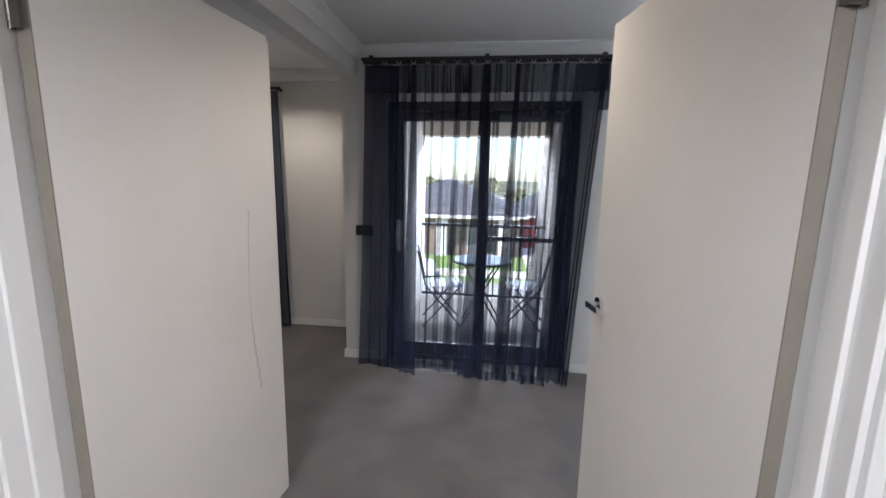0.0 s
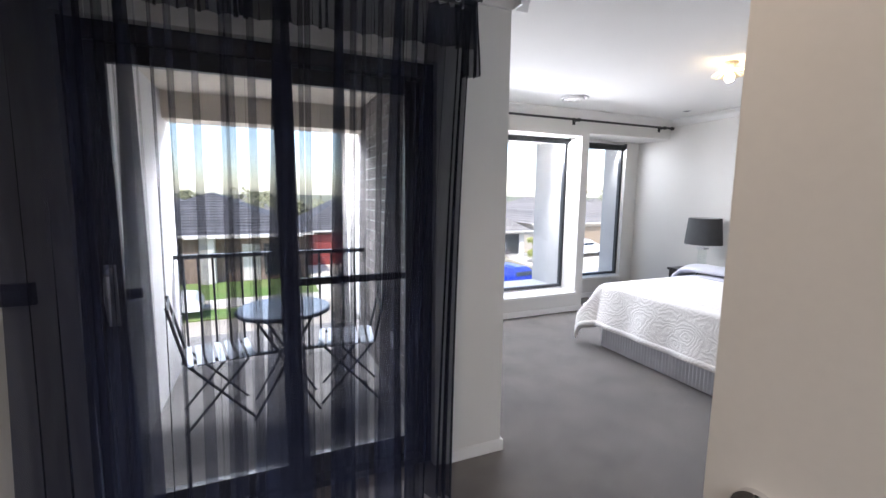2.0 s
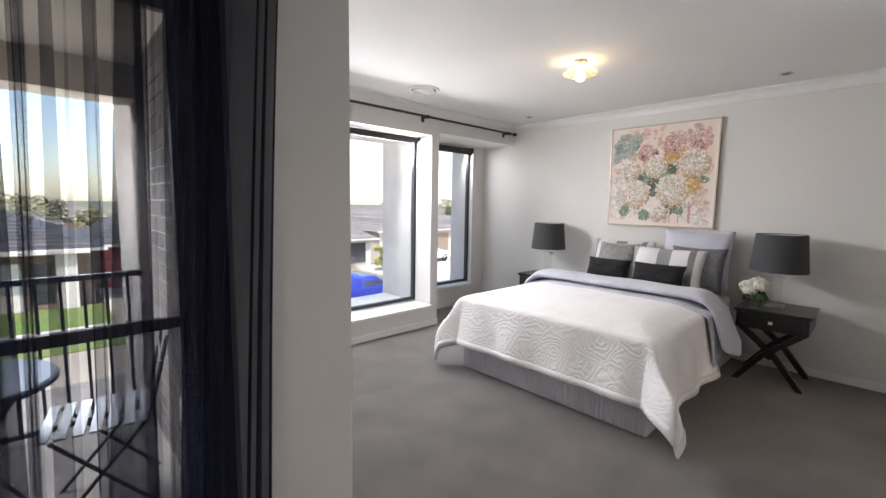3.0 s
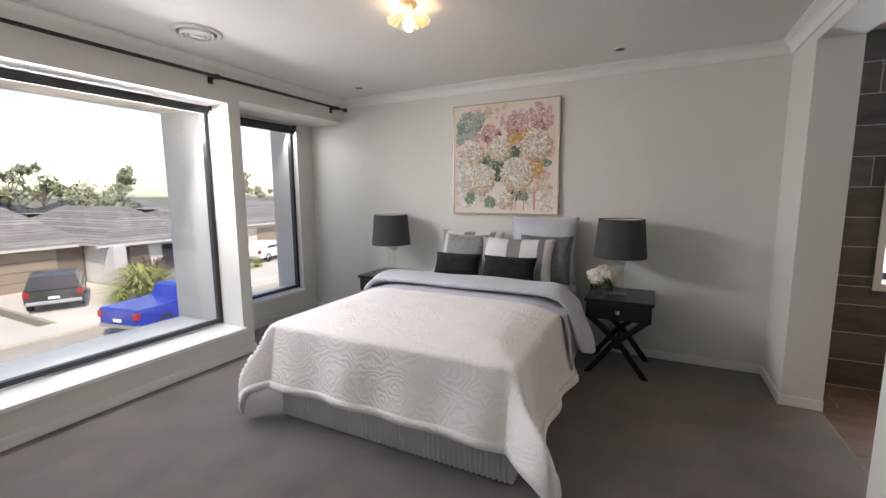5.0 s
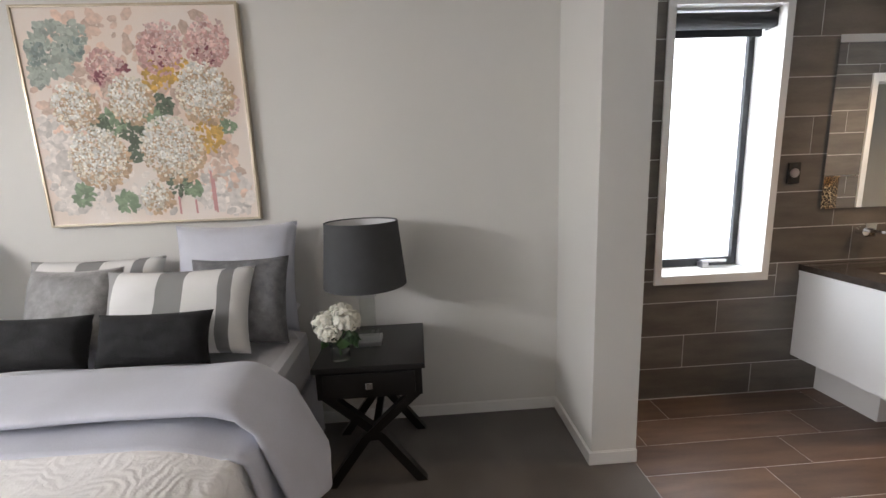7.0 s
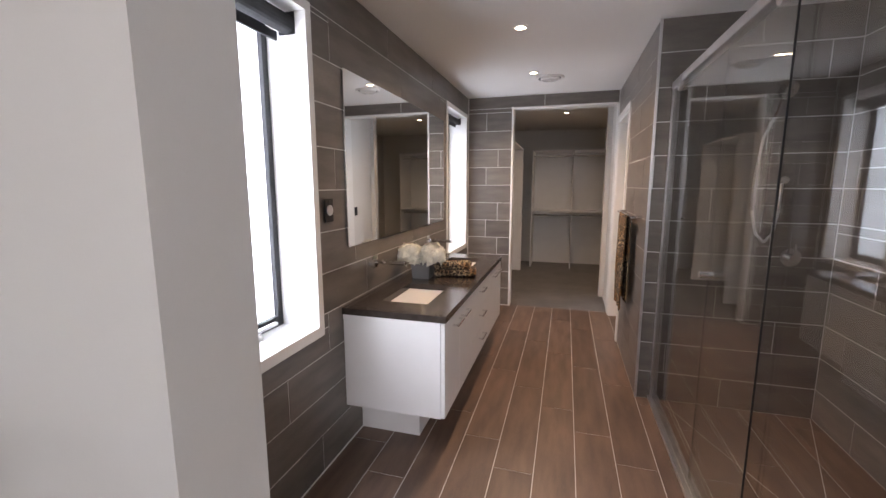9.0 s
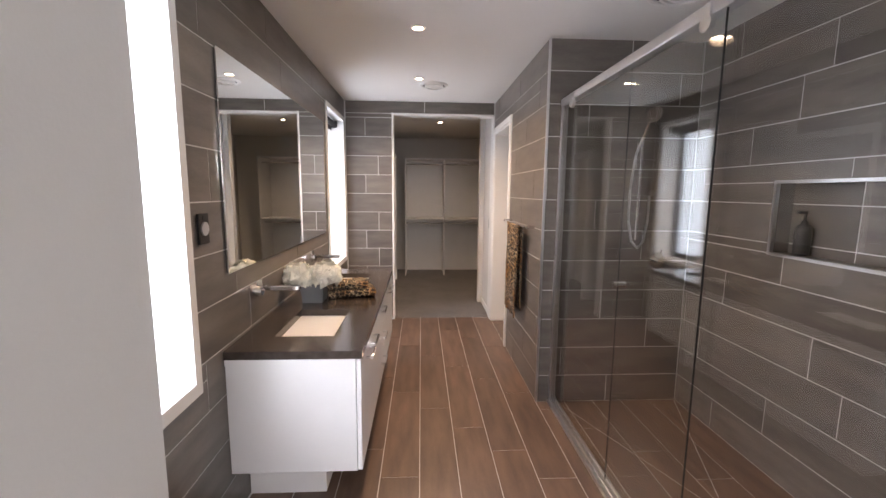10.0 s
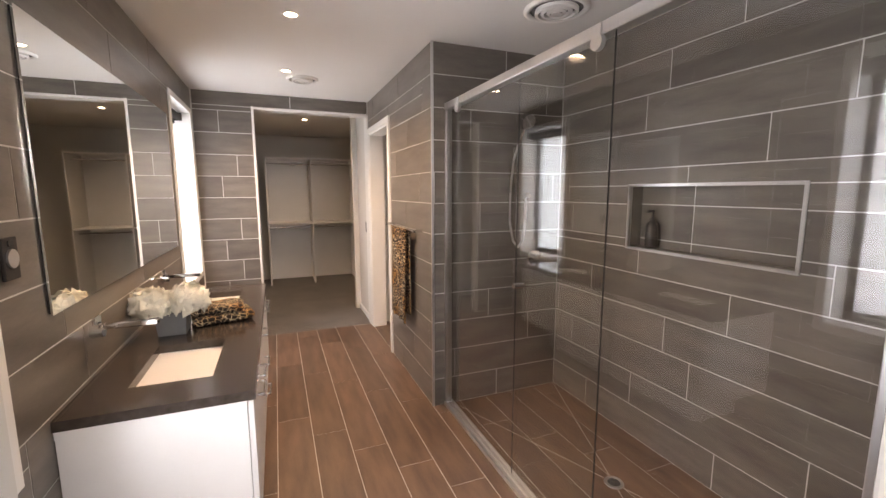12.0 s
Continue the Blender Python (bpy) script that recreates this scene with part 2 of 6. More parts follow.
def striped(name):
    m = material(name, (0.74, 0.73, 0.72), 0.8, var=0.03, fine=150, bump=0.15)
    n, l = m.node_tree.nodes, m.node_tree.links
    b, ramp = n["Principled BSDF"], n["Color Ramp"]
    tc, sep, st, mix = n.new("ShaderNodeTexCoord"), n.new("ShaderNodeSeparateXYZ"), n.new("ShaderNodeValToRGB"), n.new("ShaderNodeMix")
    mix.data_type, mix.blend_type = "RGBA", "MULTIPLY"
    mix.inputs["Factor"].default_value = 1
    l.new(tc.outputs["Generated"], sep.inputs[0])
    l.new(sep.outputs["Y"], st.inputs[0])
    st.color_ramp.interpolation = "CONSTANT"
    e = st.color_ramp.elements
    e[0].position, e[0].color = 0.0, (1, 1, 1, 1)
    e[1].position, e[1].color = 0.12, (0.3, 0.3, 0.31, 1)
    for p, c in ((0.2, 0.98), (0.3, 0.98), (0.42, 0.32), (0.60, 0.98), (0.9, 0.45)):
        q = e.new(p)
        q.color = (c, c, c, 1)
    l.new(ramp.outputs[0], mix.inputs[6])
    l.new(st.outputs[0], mix.inputs[7])
    l.new(mix.outputs[2], b.inputs["Base Color"])
    return m


def leopard(name):
    m = bpy.data.materials.new(name)
    m.use_nodes = True
    n, l = m.node_tree.nodes, m.node_tree.links
    b = n["Principled BSDF"]
    b.inputs["Roughness"].default_value = 0.95
    tc, vo, no, ramp, base = (n.new("ShaderNode" + s) for s in ("TexCoord", "TexVoronoi", "TexNoise", "ValToRGB", "ValToRGB"))
    mix = n.new("ShaderNodeMix")
    mix.data_type, mix.blend_type = "RGBA", "MULTIPLY"
    mix.inputs["Factor"].default_value = 1
    vo.feature = "DISTANCE_TO_EDGE"
    vo.inputs["Scale"].default_value = 40
    no.inputs["Scale"].default_value = 5
    l.new(tc.outputs["Object"], vo.inputs["Vector"])
    l.new(tc.outputs["Object"], no.inputs["Vector"])
    l.new(vo.outputs["Distance"], ramp.inputs[0])
    ramp.color_ramp.elements[0].position, ramp.color_ramp.elements[0].color = 0.03, (1, 1, 1, 1)
    ramp.color_ramp.elements[1].position, ramp.color_ramp.elements[1].color = 0.05, (0.02, 0.014, 0.01, 1)
    base.color_ramp.elements[0].position, base.color_ramp.elements[0].color = 0.42, (0.62, 0.50, 0.34, 1)
    base.color_ramp.elements[1].position, base.color_ramp.elements[1].color = 0.6, (0.50, 0.24, 0.06, 1)
    l.new(no.outputs["Fac"], base.inputs[0])
    l.new(base.outputs[0], mix.inputs[6])
    l.new(ramp.outputs[0], mix.inputs[7])
    l.new(mix.outputs[2], b.inputs["Base Color"])
    return m


def embossed(m):
    """Raised scroll work: warped rings over the cloth."""
    n, l = m.node_tree.nodes, m.node_tree.links
    tc, no, ad, vo, ml, sn, b2 = (n.new("ShaderNode" + s) for s in ("TexCoord", "TexNoise", "VectorMath", "TexVoronoi", "Math", "Math", "Bump"))
    no.inputs["Scale"].default_value = 7
    ad.operation = "MULTIPLY_ADD"
    ad.inputs[1].default_value = (0.16, 0.16, 0.16)
    l.new(tc.outputs["Object"], no.inputs["Vector"])
    l.new(no.outputs["Color"], ad.inputs[0])
    l.new(tc.outputs["Object"], ad.inputs[2])
    l.new(ad.outputs[0], vo.inputs["Vector"])
    vo.inputs["Scale"].default_value = 4.5
    ml.operation, sn.operation = "MULTIPLY", "SINE"
    ml.inputs[1].default_value = 50
    l.new(vo.outputs["Distance"], ml.inputs[0])
    l.new(ml.outputs[0], sn.inputs[0])
    b2.inputs["Strength"].default_value, b2.inputs["Distance"].default_value = 0.2, 0.005
    l.new(sn.outputs[0], b2.inputs["Height"])
    l.new(n["Bump"].outputs[0], b2.inputs["Normal"])
    l.new(b2.outputs[0], n["Principled BSDF"].inputs["Normal"])


embossed(M_cover)
M_stripe = striped("striped_cotton")
M_leopard = leopard("leopard_towelling")

# ---------------------------------------------------------------- building helpers


def bx(bm, x0, x1, y0, y1, z0, z1, bev=0.0):
    vs = [bm.verts.new((x, y, z)) for x in (x0, x1) for y in (y0, y1) for z in (z0, z1)]
    fs = [bm.faces.new([vs[i] for i in f]) for f in ((0, 1, 3, 2), (4, 6, 7, 5), (0, 4, 5, 1), (2, 3, 7, 6), (0, 2, 6, 4), (1, 5, 7, 3))]
    if bev:
        es = list({e for f in fs for e in f.edges})
        bmesh.ops.bevel(bm, geom=es, offset=bev, segments=2, affect="EDGES", profile=0.6)
    return bm


def boxes(*bs, bev=0.0):
    bm = bmesh.new()
    for b in bs:
        bx(bm, *b, bev=bev)
    return bm


def mesh_of(bm, name, mat, smooth=False):
    bmesh.ops.recalc_face_normals(bm, faces=bm.faces)
    me = bpy.data.meshes.new(name)
    bm.to_mesh(me)
    bm.free()
    me.materials.append(mat)
    if smooth:
        for p in me.polygons:
            p.use_smooth = True
    return me


def part(name, bm, mat, parent=None, label="", smooth=False, m=None):
    ob = new(name, mesh_of(bm, name, mat, smooth))
    if parent is not None:
        ob.parent = parent
    if m is not None:
        ob.matrix_basis = m
    if label:
        ob["label"] = label
    return ob


def thing(name, label, category, m=None, group="", kind=""):
    ob = tagged(new(name), label, category, group, kind)
    ob.empty_display_size = 0.1
    if m is not None:
        ob.matrix_basis = m
    return ob


def struct(name, bm, mat, label="", cat=""):
    return tagged(part(name, bm, mat), label, cat, kind="structure")


def cyl(bm, p, q, r, r2=None, seg=16, caps=True):
    """A round bar from p to q."""
    p, q = Vector(p), Vector(q)
    d = q - p
    m = Matrix.Translation((p + q) / 2) @ d.to_track_quat("Z", "Y").to_matrix().to_4x4()
    bmesh.ops.create_cone(bm, cap_ends=caps, segments=seg, radius1=r, radius2=r if r2 is None else r2, depth=d.length, matrix=m)
    return bm


def tube(bm, pts, r, seg=8):
    for a, b in zip(pts, pts[1:]):
        cyl(bm, a, b, r, seg=seg)
    return bm


def lathe(bm, prof, seg=32, c=(0, 0, 0)):
    """Turns a profile of (radius, z) about the upright axis."""
    rings = [[bm.verts.new((c[0] + r * math.cos(2 * math.pi * k / seg), c[1] + r * math.sin(2 * math.pi * k / seg), c[2] + z)) for k in range(seg)] for r, z in prof]
    for a, b in zip(rings, rings[1:]):
        for k in range(seg):
            bm.faces.new((a[k], a[(k + 1) % seg], b[(k + 1) % seg], b[k]))
    return bm


def sheet(fn, nu, nv):
    bm = bmesh.new()
    g = [[bm.verts.new(fn(i / nu, j / nv)) for j in range(nv + 1)] for i in range(nu + 1)]
    for i in range(nu):
        for j in range(nv):
            bm.faces.new((g[i][j], g[i + 1][j], g[i + 1][j + 1], g[i][j + 1]))
    return bm


def thicken(ob, t):
    s = ob.modifiers.new("thickness", "SOLIDIFY")
    s.thickness = t
    return ob


def prism(bm, poly, axis, a, b):
    """Extrudes a polygon of 2D points along an axis from a to b."""
    def v3(p, t):
        return {"x": (t, p[0], p[1]), "y": (p[0], t, p[1]), "z": (p[0], p[1], t)}[axis]
    A = [bm.verts.new(v3(p, a)) for p in poly]
    Bv = [bm.verts.new(v3(p, b)) for p in poly]
    bm.faces.new(A)
    bm.faces.new(Bv[::-1])
    for i in range(len(poly)):
        j = (i + 1) % len(poly)
        bm.faces.new((A[i], Bv[i], Bv[j], A[j]))
    return bm

# ---------------------------------------------------------------- structure: floors, walls, ceilings
H = 2.45
T = 2.62
struct("floor_bedroom", boxes((-3.3, 2.06, -2.6, 6.0, -0.12, 0), (2.06, 4.97, 1.20, 6.0, -0.12, 0)), M_carpet, "dark taupe cut pile carpet", "carpet")
struct("floor_robe", boxes((2.3, 4.97, -6.2, -3.1, -0.12, 0)), M_carpet, "dark taupe carpet in the walk-in robe", "carpet")
struct("ceiling", boxes((-3.42, 5.1, -6.4, 3.22, H, T), (-3.42, -1.05, 3.22, 4.02, H, T), (0.65, 5.1, 3.22, 6.3, H, T)), M_ceil, "flat white plaster ceiling", "ceiling")

# bedroom walls
struct("wall_balcony", boxes((-1.171, -0.82, 3.22, 3.4, 0, H), (0.62, 1.02, 3.22, 3.4, 0, H), (-0.82, 0.62, 3.22, 3.4, 2.07, H)), M_wall, "pale grey painted wall round the sliding door", "wall")
struct("wall_north_return", boxes((0.80, 1.02, 3.4, 6.3, 0, H)), M_wall, "pale grey painted wall", "wall")
struct("wall_alcove_side", boxes((-1.171, -1.04, 3.4, 4.02, 0, H)), M_wall, "pale painted wall", "wall")
struct("wall_alcove_back", boxes((-3.3, -3.0, 3.9, 4.02, 0, H), (-2.12, -1.171, 3.9, 4.02, 0, H), (-3.0, -2.12, 3.9, 4.02, 0, 0.3), (-3.0, -2.12, 3.9, 4.02, 2.1, H)), M_wall, "pale painted wall with a window", "wall")
struct("wall_west", boxes((-3.42, -3.3, -2.6, 4.02, 0, H)), M_wall, "pale painted wall", "wall")
WA = (1.45, 3.38, 0.24, 2.16)
WB = (3.76, 4.62, 0.28, 2.19)
struct("wall_north", boxes((1.02, WA[0], 5.42, 6.3, 0, H), (WA[1], 3.49, 5.42, 6.3, 0, H), (WA[0], WA[1], 5.42, 6.3, 0, WA[2]), (WA[0], WA[1], 5.42, 6.3, WA[3], H)), M_wall, "pale grey painted wall round the large window", "wall")
struct("wall_north_recess", boxes((3.49, WB[0], 5.93, 6.3, 0, H), (WB[1], 4.97, 5.93, 6.3, 0, H), (WB[0], WB[1], 5.93, 6.3, 0, WB[2]), (WB[0], WB[1], 5.93, 6.3, WB[3], H)), M_wall, "pale grey recessed wall round the narrow window", "wall")
struct("bulkhead", boxes((3.49, 4.85, 5.42, 5.93, 2.2, H)), M_wall, "white plaster bulkhead over the recess", "bulkhead")
struct("ceiling_beam", boxes((-1.171, -1.05, 0.84, 3.22, 2.25, H)), M_wall, "painted dropped ceiling beam", "beam")
struct("wall_east", boxes((4.85, 5.0, 1.19, 6.3, 0, H)), M_wall, "warm pale grey feature wall behind the bed", "wall")
struct("wall_stub", boxes((4.340, 4.85, 1.19, 1.41, 0, H)), M_wall, "pale painted wall nib beside the bathroom opening", "wall")
struct("lintel_bath", boxes((3.12, 4.340, 1.19, 1.41, 2.30, H)), M_wall, "painted lintel over the bathroom opening", "wall")
struct("wall_south", boxes((1.94, 3.12, 1.175, 1.40, 0, H), (1.94, 2.04, 0.84, 1.175, 0, H), (0.655, 2.06, 0.72, 0.84, 0, H), (-3.3, -1.055, 0.72, 0.84, 0, H), (-1.055, 0.655, 0.72, 0.84, 2.09, H)), M_wall, "pale painted wall round the double doors", "wall")
struct("wall_hall", boxes((-3.3, 2.06, -2.6, -2.5, 0, H), (1.94, 2.06, -2.5, 0.72, 0, H)), M_wall, "pale painted hallway wall", "wall")

# cornices: coved strips with two small steps
COVE = [(0, 0), (0.085, 0), (0.085, -0.012), (0.07, -0.018), (0.045, -0.03), (0.03, -0.045), (0.018, -0.07), (0.012, -0.085), (0, -0.085)]


def cornice(x0, y0, x1, y1, side):
    """A cove along a wall line; side is the way into the room."""
    bm = bmesh.new()
    if y0 == y1:
        prism(bm, [(y0 + side * p[0], H - 0.002 + p[1]) for p in COVE], "x", x0, x1)
    else:
        prism(bm, [(x0 + side * p[0], H - 0.002 + p[1]) for p in COVE], "y", y0, y1)
    return struct("cornice", bm, M_trim, "white coved plaster cornice", "cornice")


cornice(-1.05, 3.22, 1.105, 3.22, -1)
cornice(1.02, 3.135, 1.02, 5.42, 1)
cornice(1.02, 5.42, 4.85, 5.42, -1)
cornice(4.85, 1.40, 4.85, 5.42, -1)
cornice(4.20, 1.41, 4.85, 1.41, 1)
cornice(1.94, 1.41, 4.20, 1.41, 1)
cornice(-1.05, 0.84, -1.05, 3.22, 1)
cornice(-1.171, 0.84, -1.171, 3.9, -1)
cornice(-3.3, 3.9, -1.171, 3.9, -1)
cornice(-1.05, 0.84, 1.94, 0.84, 1)


def baseboard(x0, x1, y0, y1):
    bm = boxes((x0, x1, y0, y1, 0, 0.068))
    es = [e for e in bm.edges if all(v.co.z > 0.05 for v in e.verts)]
    bmesh.ops.bevel(bm, geom=es, offset=0.005, segments=2, affect="EDGES")
    return struct("baseboard", bm, M_trim, "white painted baseboard", "baseboard")


b = 0.014
baseboard(-1.171 - b, -0.86, 3.22 - b, 3.22)
baseboard(0.66, 1.02 + b, 3.22 - b, 3.22)
baseboard(1.02, 1.02 + b, 3.22, 5.42)
baseboard(1.02 + b, 3.49, 5.42 - b, 5.42)
baseboard(3.49, 3.49 + b, 5.42, 5.93)
baseboard(3.49 + b, 4.85, 5.93 - b, 5.93)
baseboard(4.85 - b, 4.85, 1.41 + b, 5.93 - b)
baseboard(4.340 - b, 4.85, 1.41, 1.41 + b)
baseboard(4.340 - b, 4.340, 1.19, 1.41)
baseboard(-3.3, -1.171 - b, 3.9 - b, 3.9)
baseboard(-1.171 - b, -1.171, 3.22, 3.9 - b)
baseboard(1.94, 3.12, 1.40, 1.40 + b)

# ---------------------------------------------------------------- bathroom shell
E = 4.85
YE = -3.05
struct("floor_bath", boxes((2.06, 5.0, -3.1, 1.20, -0.12, -0.0005)), M_grout, "grouted screed under the floor tiles", "floor")
struct("wall_bath_east", boxes((E + 0.0015, 5.1, -3.2, 1.19, 0, 0.74), (E + 0.0015, 5.1, -3.2, 1.19, 2.23, H), (E + 0.0015, 5.1, -2.10, 0.17, 0.74, 2.23), (E + 0.0015, 5.1, 0.83, 1.19, 0.74, 2.23), (E + 0.0015, 5.1, -3.2, -2.92, 0.74, 2.23)), M_grout, "grouted wall behind the vanity", "wall")
struct("wall_bath_end", boxes((4.335, E + 0.0015, -3.19, YE - 0.0015, 0, H), (3.2, 4.335, -3.19, YE - 0.0015, 2.31, H)), M_grout, "grouted end wall", "wall")
struct("wall_bath_nib", boxes((2.06, 3.1985, -1.25, -1.0715, 0, H), (3.07, 3.1985, -2.14, -1.25, 0, H), (3.07, 3.1985, -3.05, -2.14, 2.14, H)), M_grout, "grouted wall beside the shower", "wall")
NI = (-0.395, 0.51, 1.172, 1.54)
struct("wall_shower", boxes((2.04, 2.1785, -1.25, NI[0], 0, H), (2.04, 2.1785, NI[1], 1.175, 0, H), (2.04, 2.1785, NI[0], NI[1], 0, NI[2]), (2.04, 2.1785, NI[0], NI[1], NI[3], H), (2.02, 2.0815, NI[0], NI[1], NI[2], NI[3])), M_grout, "grouted shower wall with a niche", "wall")
struct("wall_shower_end", boxes((2.1785, 3.115, 1.1665, 1.175, 0, H)), M_grout, "grouted shower end wall", "wall")

# robe and toilet shells
struct("wall_robe", boxes((4.85, 5.0, -6.3, -3.2, 0, H), (2.2, 5.0, -6.35, -6.2, 0, H), (2.2, 2.32, -6.2, -3.9, 0, H), (2.2, 3.25, -3.9, -3.8, 0, H)), M_wall, "pale painted robe wall", "wall")
struct("wall_robe_passage", boxes((3.07, 3.19, -3.8, -3.1, 0, H)), M_wall, "white painted passage wall", "wall")
struct("wall_toilet", boxes((2.06, 2.14, -3.1, -1.25, 0, H), (2.06, 3.07, -3.2, -3.1, 0, H)), M_wall, "pale painted toilet wall", "wall")
baseboard(3.19, 3.19 + b, -3.8, -3.12)


# ---------------------------------------------------------------- doors of the bedroom
def lever(parent, x, z, side, flip=1):
    """A round rose with a flat lever, on the face at y = side."""
    s = 1 if side > 0 else -1
    rose = cyl(bmesh.new(), (x, side, z), (x, side + s * 0.012, z), 0.027, seg=24)
    r = part("handle", rose, M_chrome, parent, "polished chrome lever handle")
    bm = cyl(bmesh.new(), (x, side + s * 0.01, z), (x, side + s * 0.05, z), 0.010, seg=12)
    bx(bm, min(x - 0.012 * flip, x + 0.085 * flip), max(x - 0.012 * flip, x + 0.085 * flip), min(side + s * 0.042, side + s * 0.054), max(side + s * 0.042, side + s * 0.054), z - 0.011, z + 0.011, bev=0.003)
    part("lever", bm, M_chrome, r)


def leaf(name, hinge, free, swing, marks):
    hx, hy = hinge
    d = Vector((free[0] - hx, free[1] - hy))
    w = d.length
    t = thing(name, "off-white flush panel door standing open, lightly scuffed", "door", pose(hx, hy, 0, rz=math.degrees(math.atan2(d.y, d.x))), kind="structure")
    part("panel", boxes((0.003, w, -0.019, 0.019, 0.012, 2.045), bev=0.002), M_door, t)
    # hinge edge in a darker beige than the panel
    part("edge", boxes((0, 0.003, -0.019, 0.019, 0.012, 2.045)), M_dooredge, t, "dark beige door edge")
    for sd in (0.019, -0.019) if swing < 0 else ():
        lever(t, w - 0.065, 1.04, sd, -1)
    for z in (0.22, 1.845):
        bm = boxes((-0.003, 0.0005, -0.017, 0.019, z - 0.05, z + 0.05), (-0.010, -0.003, swing * 0.019 - 0.024, swing * 0.019 + 0.024, z - 0.05, z + 0.05), bev=0.001)
        cyl(bm, (-0.006, swing * 0.022, z - 0.052), (-0.006, swing * 0.022, z + 0.052), 0.0065)
        part("hinge", bm, M_hinge, t, "tarnished steel butt hinge")
    if marks:
        bm = bmesh.new()
        part("rebate_strip", boxes((w, w + 0.014, -0.019, 0.004, 0.012, 2.03), bev=0.002), M_door, t)
        pts = [Vector((w - 0.17 - 0.035 * math.sin(i / 15 * 3.1) + i * 0.0015, -0.0196, 1.36 - i * 0.05)) for i in range(16)]
        for p, q in zip(pts, pts[1:]):
            bx(bm, min(p.x, q.x) - 0.0009, max(p.x, q.x) + 0.0009, -0.0198, -0.0188, q.z, p.z)
        part("scratch", bm, M_hlight, t)
    return t


leaf("door_1", (-0.995, 0.840), (-0.938, 1.695), 1, True)
leaf("door_2", (0.590, 0.836), (0.434, 1.655), -1, False)
# door frame: jambs, stops and architraves
for sx in (-1, 1):
    xi = -1.022 if sx < 0 else 0.617
    bm = boxes((min(xi, xi + sx * 0.036), max(xi, xi + sx * 0.036), 0.70, 0.862, 0, 2.07), (min(xi, xi - sx * 0.012), max(xi, xi - sx * 0.012), 0.745, 0.80, 0, 2.055), bev=0.002)
    struct("jamb", bm, M_trim, "white painted door jamb", "door frame")
struct("jamb", boxes((-1.055, 0.655, 0.70, 0.862, 2.07, 2.09), bev=0.002), M_trim, "white painted door head", "door frame")
for yy, sg in ((0.70, -1), (0.862, 1)):
    y0, y1 = sorted((yy, yy + sg * 0.016))
    for x0, x1 in ((-1.11, -1.035), (0.630, 0.705)):
        bm = boxes((x0, x1, y0, y1, 0, 2.15), bev=0.003)
        xm = (x0 + x1) / 2
        bx(bm, xm - 0.012, xm + 0.03, min(y0, y0 + sg * 0.008), max(y1, y1 + sg * 0.008), 0, 2.14, bev=0.003)
        struct("architrave", bm, M_trim, "white moulded architrave", "trim")
    struct("architrave", boxes((-1.035, 0.630, y0, y1, 2.078, 2.15), bev=0.003), M_trim, "white moulded architrave", "trim")


# ---------------------------------------------------------------- windows
def window(name, axis, a0, a1, z0, z1, at, mat_glass, label, fw=0.045, bars=(), depth=0.05):
    """A dark framed window in the plane axis = at, spanning a0..a1 and z0..z1."""
    w = thing(name, label, "window", kind="structure")

    def bar(u0, u1, v0, v1, d=depth):
        return (u0, u1, at - d / 2, at + d / 2, v0, v1) if axis == "y" else (at - d / 2, at + d / 2, u0, u1, v0, v1)
    bm = boxes(bar(a0, a0 + fw, z0, z1), bar(a1 - fw, a1, z0, z1), bar(a0 + fw, a1 - fw, z0, z0 + fw), bar(a0 + fw, a1 - fw, z1 - fw, z1), bev=0.003)
    part("window_frame", bm, M_alu, w, "dark grey aluminium frame")
    for u0, u1, v0, v1 in bars:
        part("sash_bar", boxes(bar(u0, u1, v0, v1), bev=0.003), M_alu, w)
    g = part("pane", boxes(bar(a0 + fw, a1 - fw, z0 + fw, z1 - fw, 0.006)), mat_glass, w)
    g.visible_shadow = False
    return w


window("window_1", "y", WA[0], WA[1], WA[2] + 0.02, WA[3], 5.71, M_glass, "large dark-framed picture window in a deep white reveal", 0.035)
window("window_2", "y", WB[0], WB[1], WB[2] + 0.02, WB[3] - 0.02, 6.02, M_glass, "narrow dark-framed window in a recess", 0.03)
window("window_3", "y", -3.0, -2.12, 0.3, 2.1, 3.97, M_glass, "dark-framed window beside a black curtain")
w = window("window_4", "x", 0.192, 0.808, 0.77, 2.208, 5.065, M_frost, "frosted bathroom window with a dark frame", 0.05)
part("winder", boxes((4.985, 5.04, 0.42, 0.46, 0.77, 0.80), (4.995, 5.015, 0.30, 0.46, 0.80, 0.815), bev=0.004), M_satin, w, "silver winder handle")
window("window_5", "x", -2.898, -2.122, 0.77, 2.208, 5.065, M_frost, "frosted bathroom window with a dark frame", 0.05)

# internal sills, bands and blinds
struct("window_sill", boxes((WA[0], WA[1] + 0.02, 5.39, 5.685, WA[2] - 0.025, WA[2] + 0.004), bev=0.005), M_trim, "white painted window sill", "sill")
struct("window_sill", boxes((WB[0], WB[1] + 0.01, 5.915, 5.995, WB[2] - 0.025, WB[2] + 0.004), bev=0.005), M_trim, "white painted window sill", "sill")


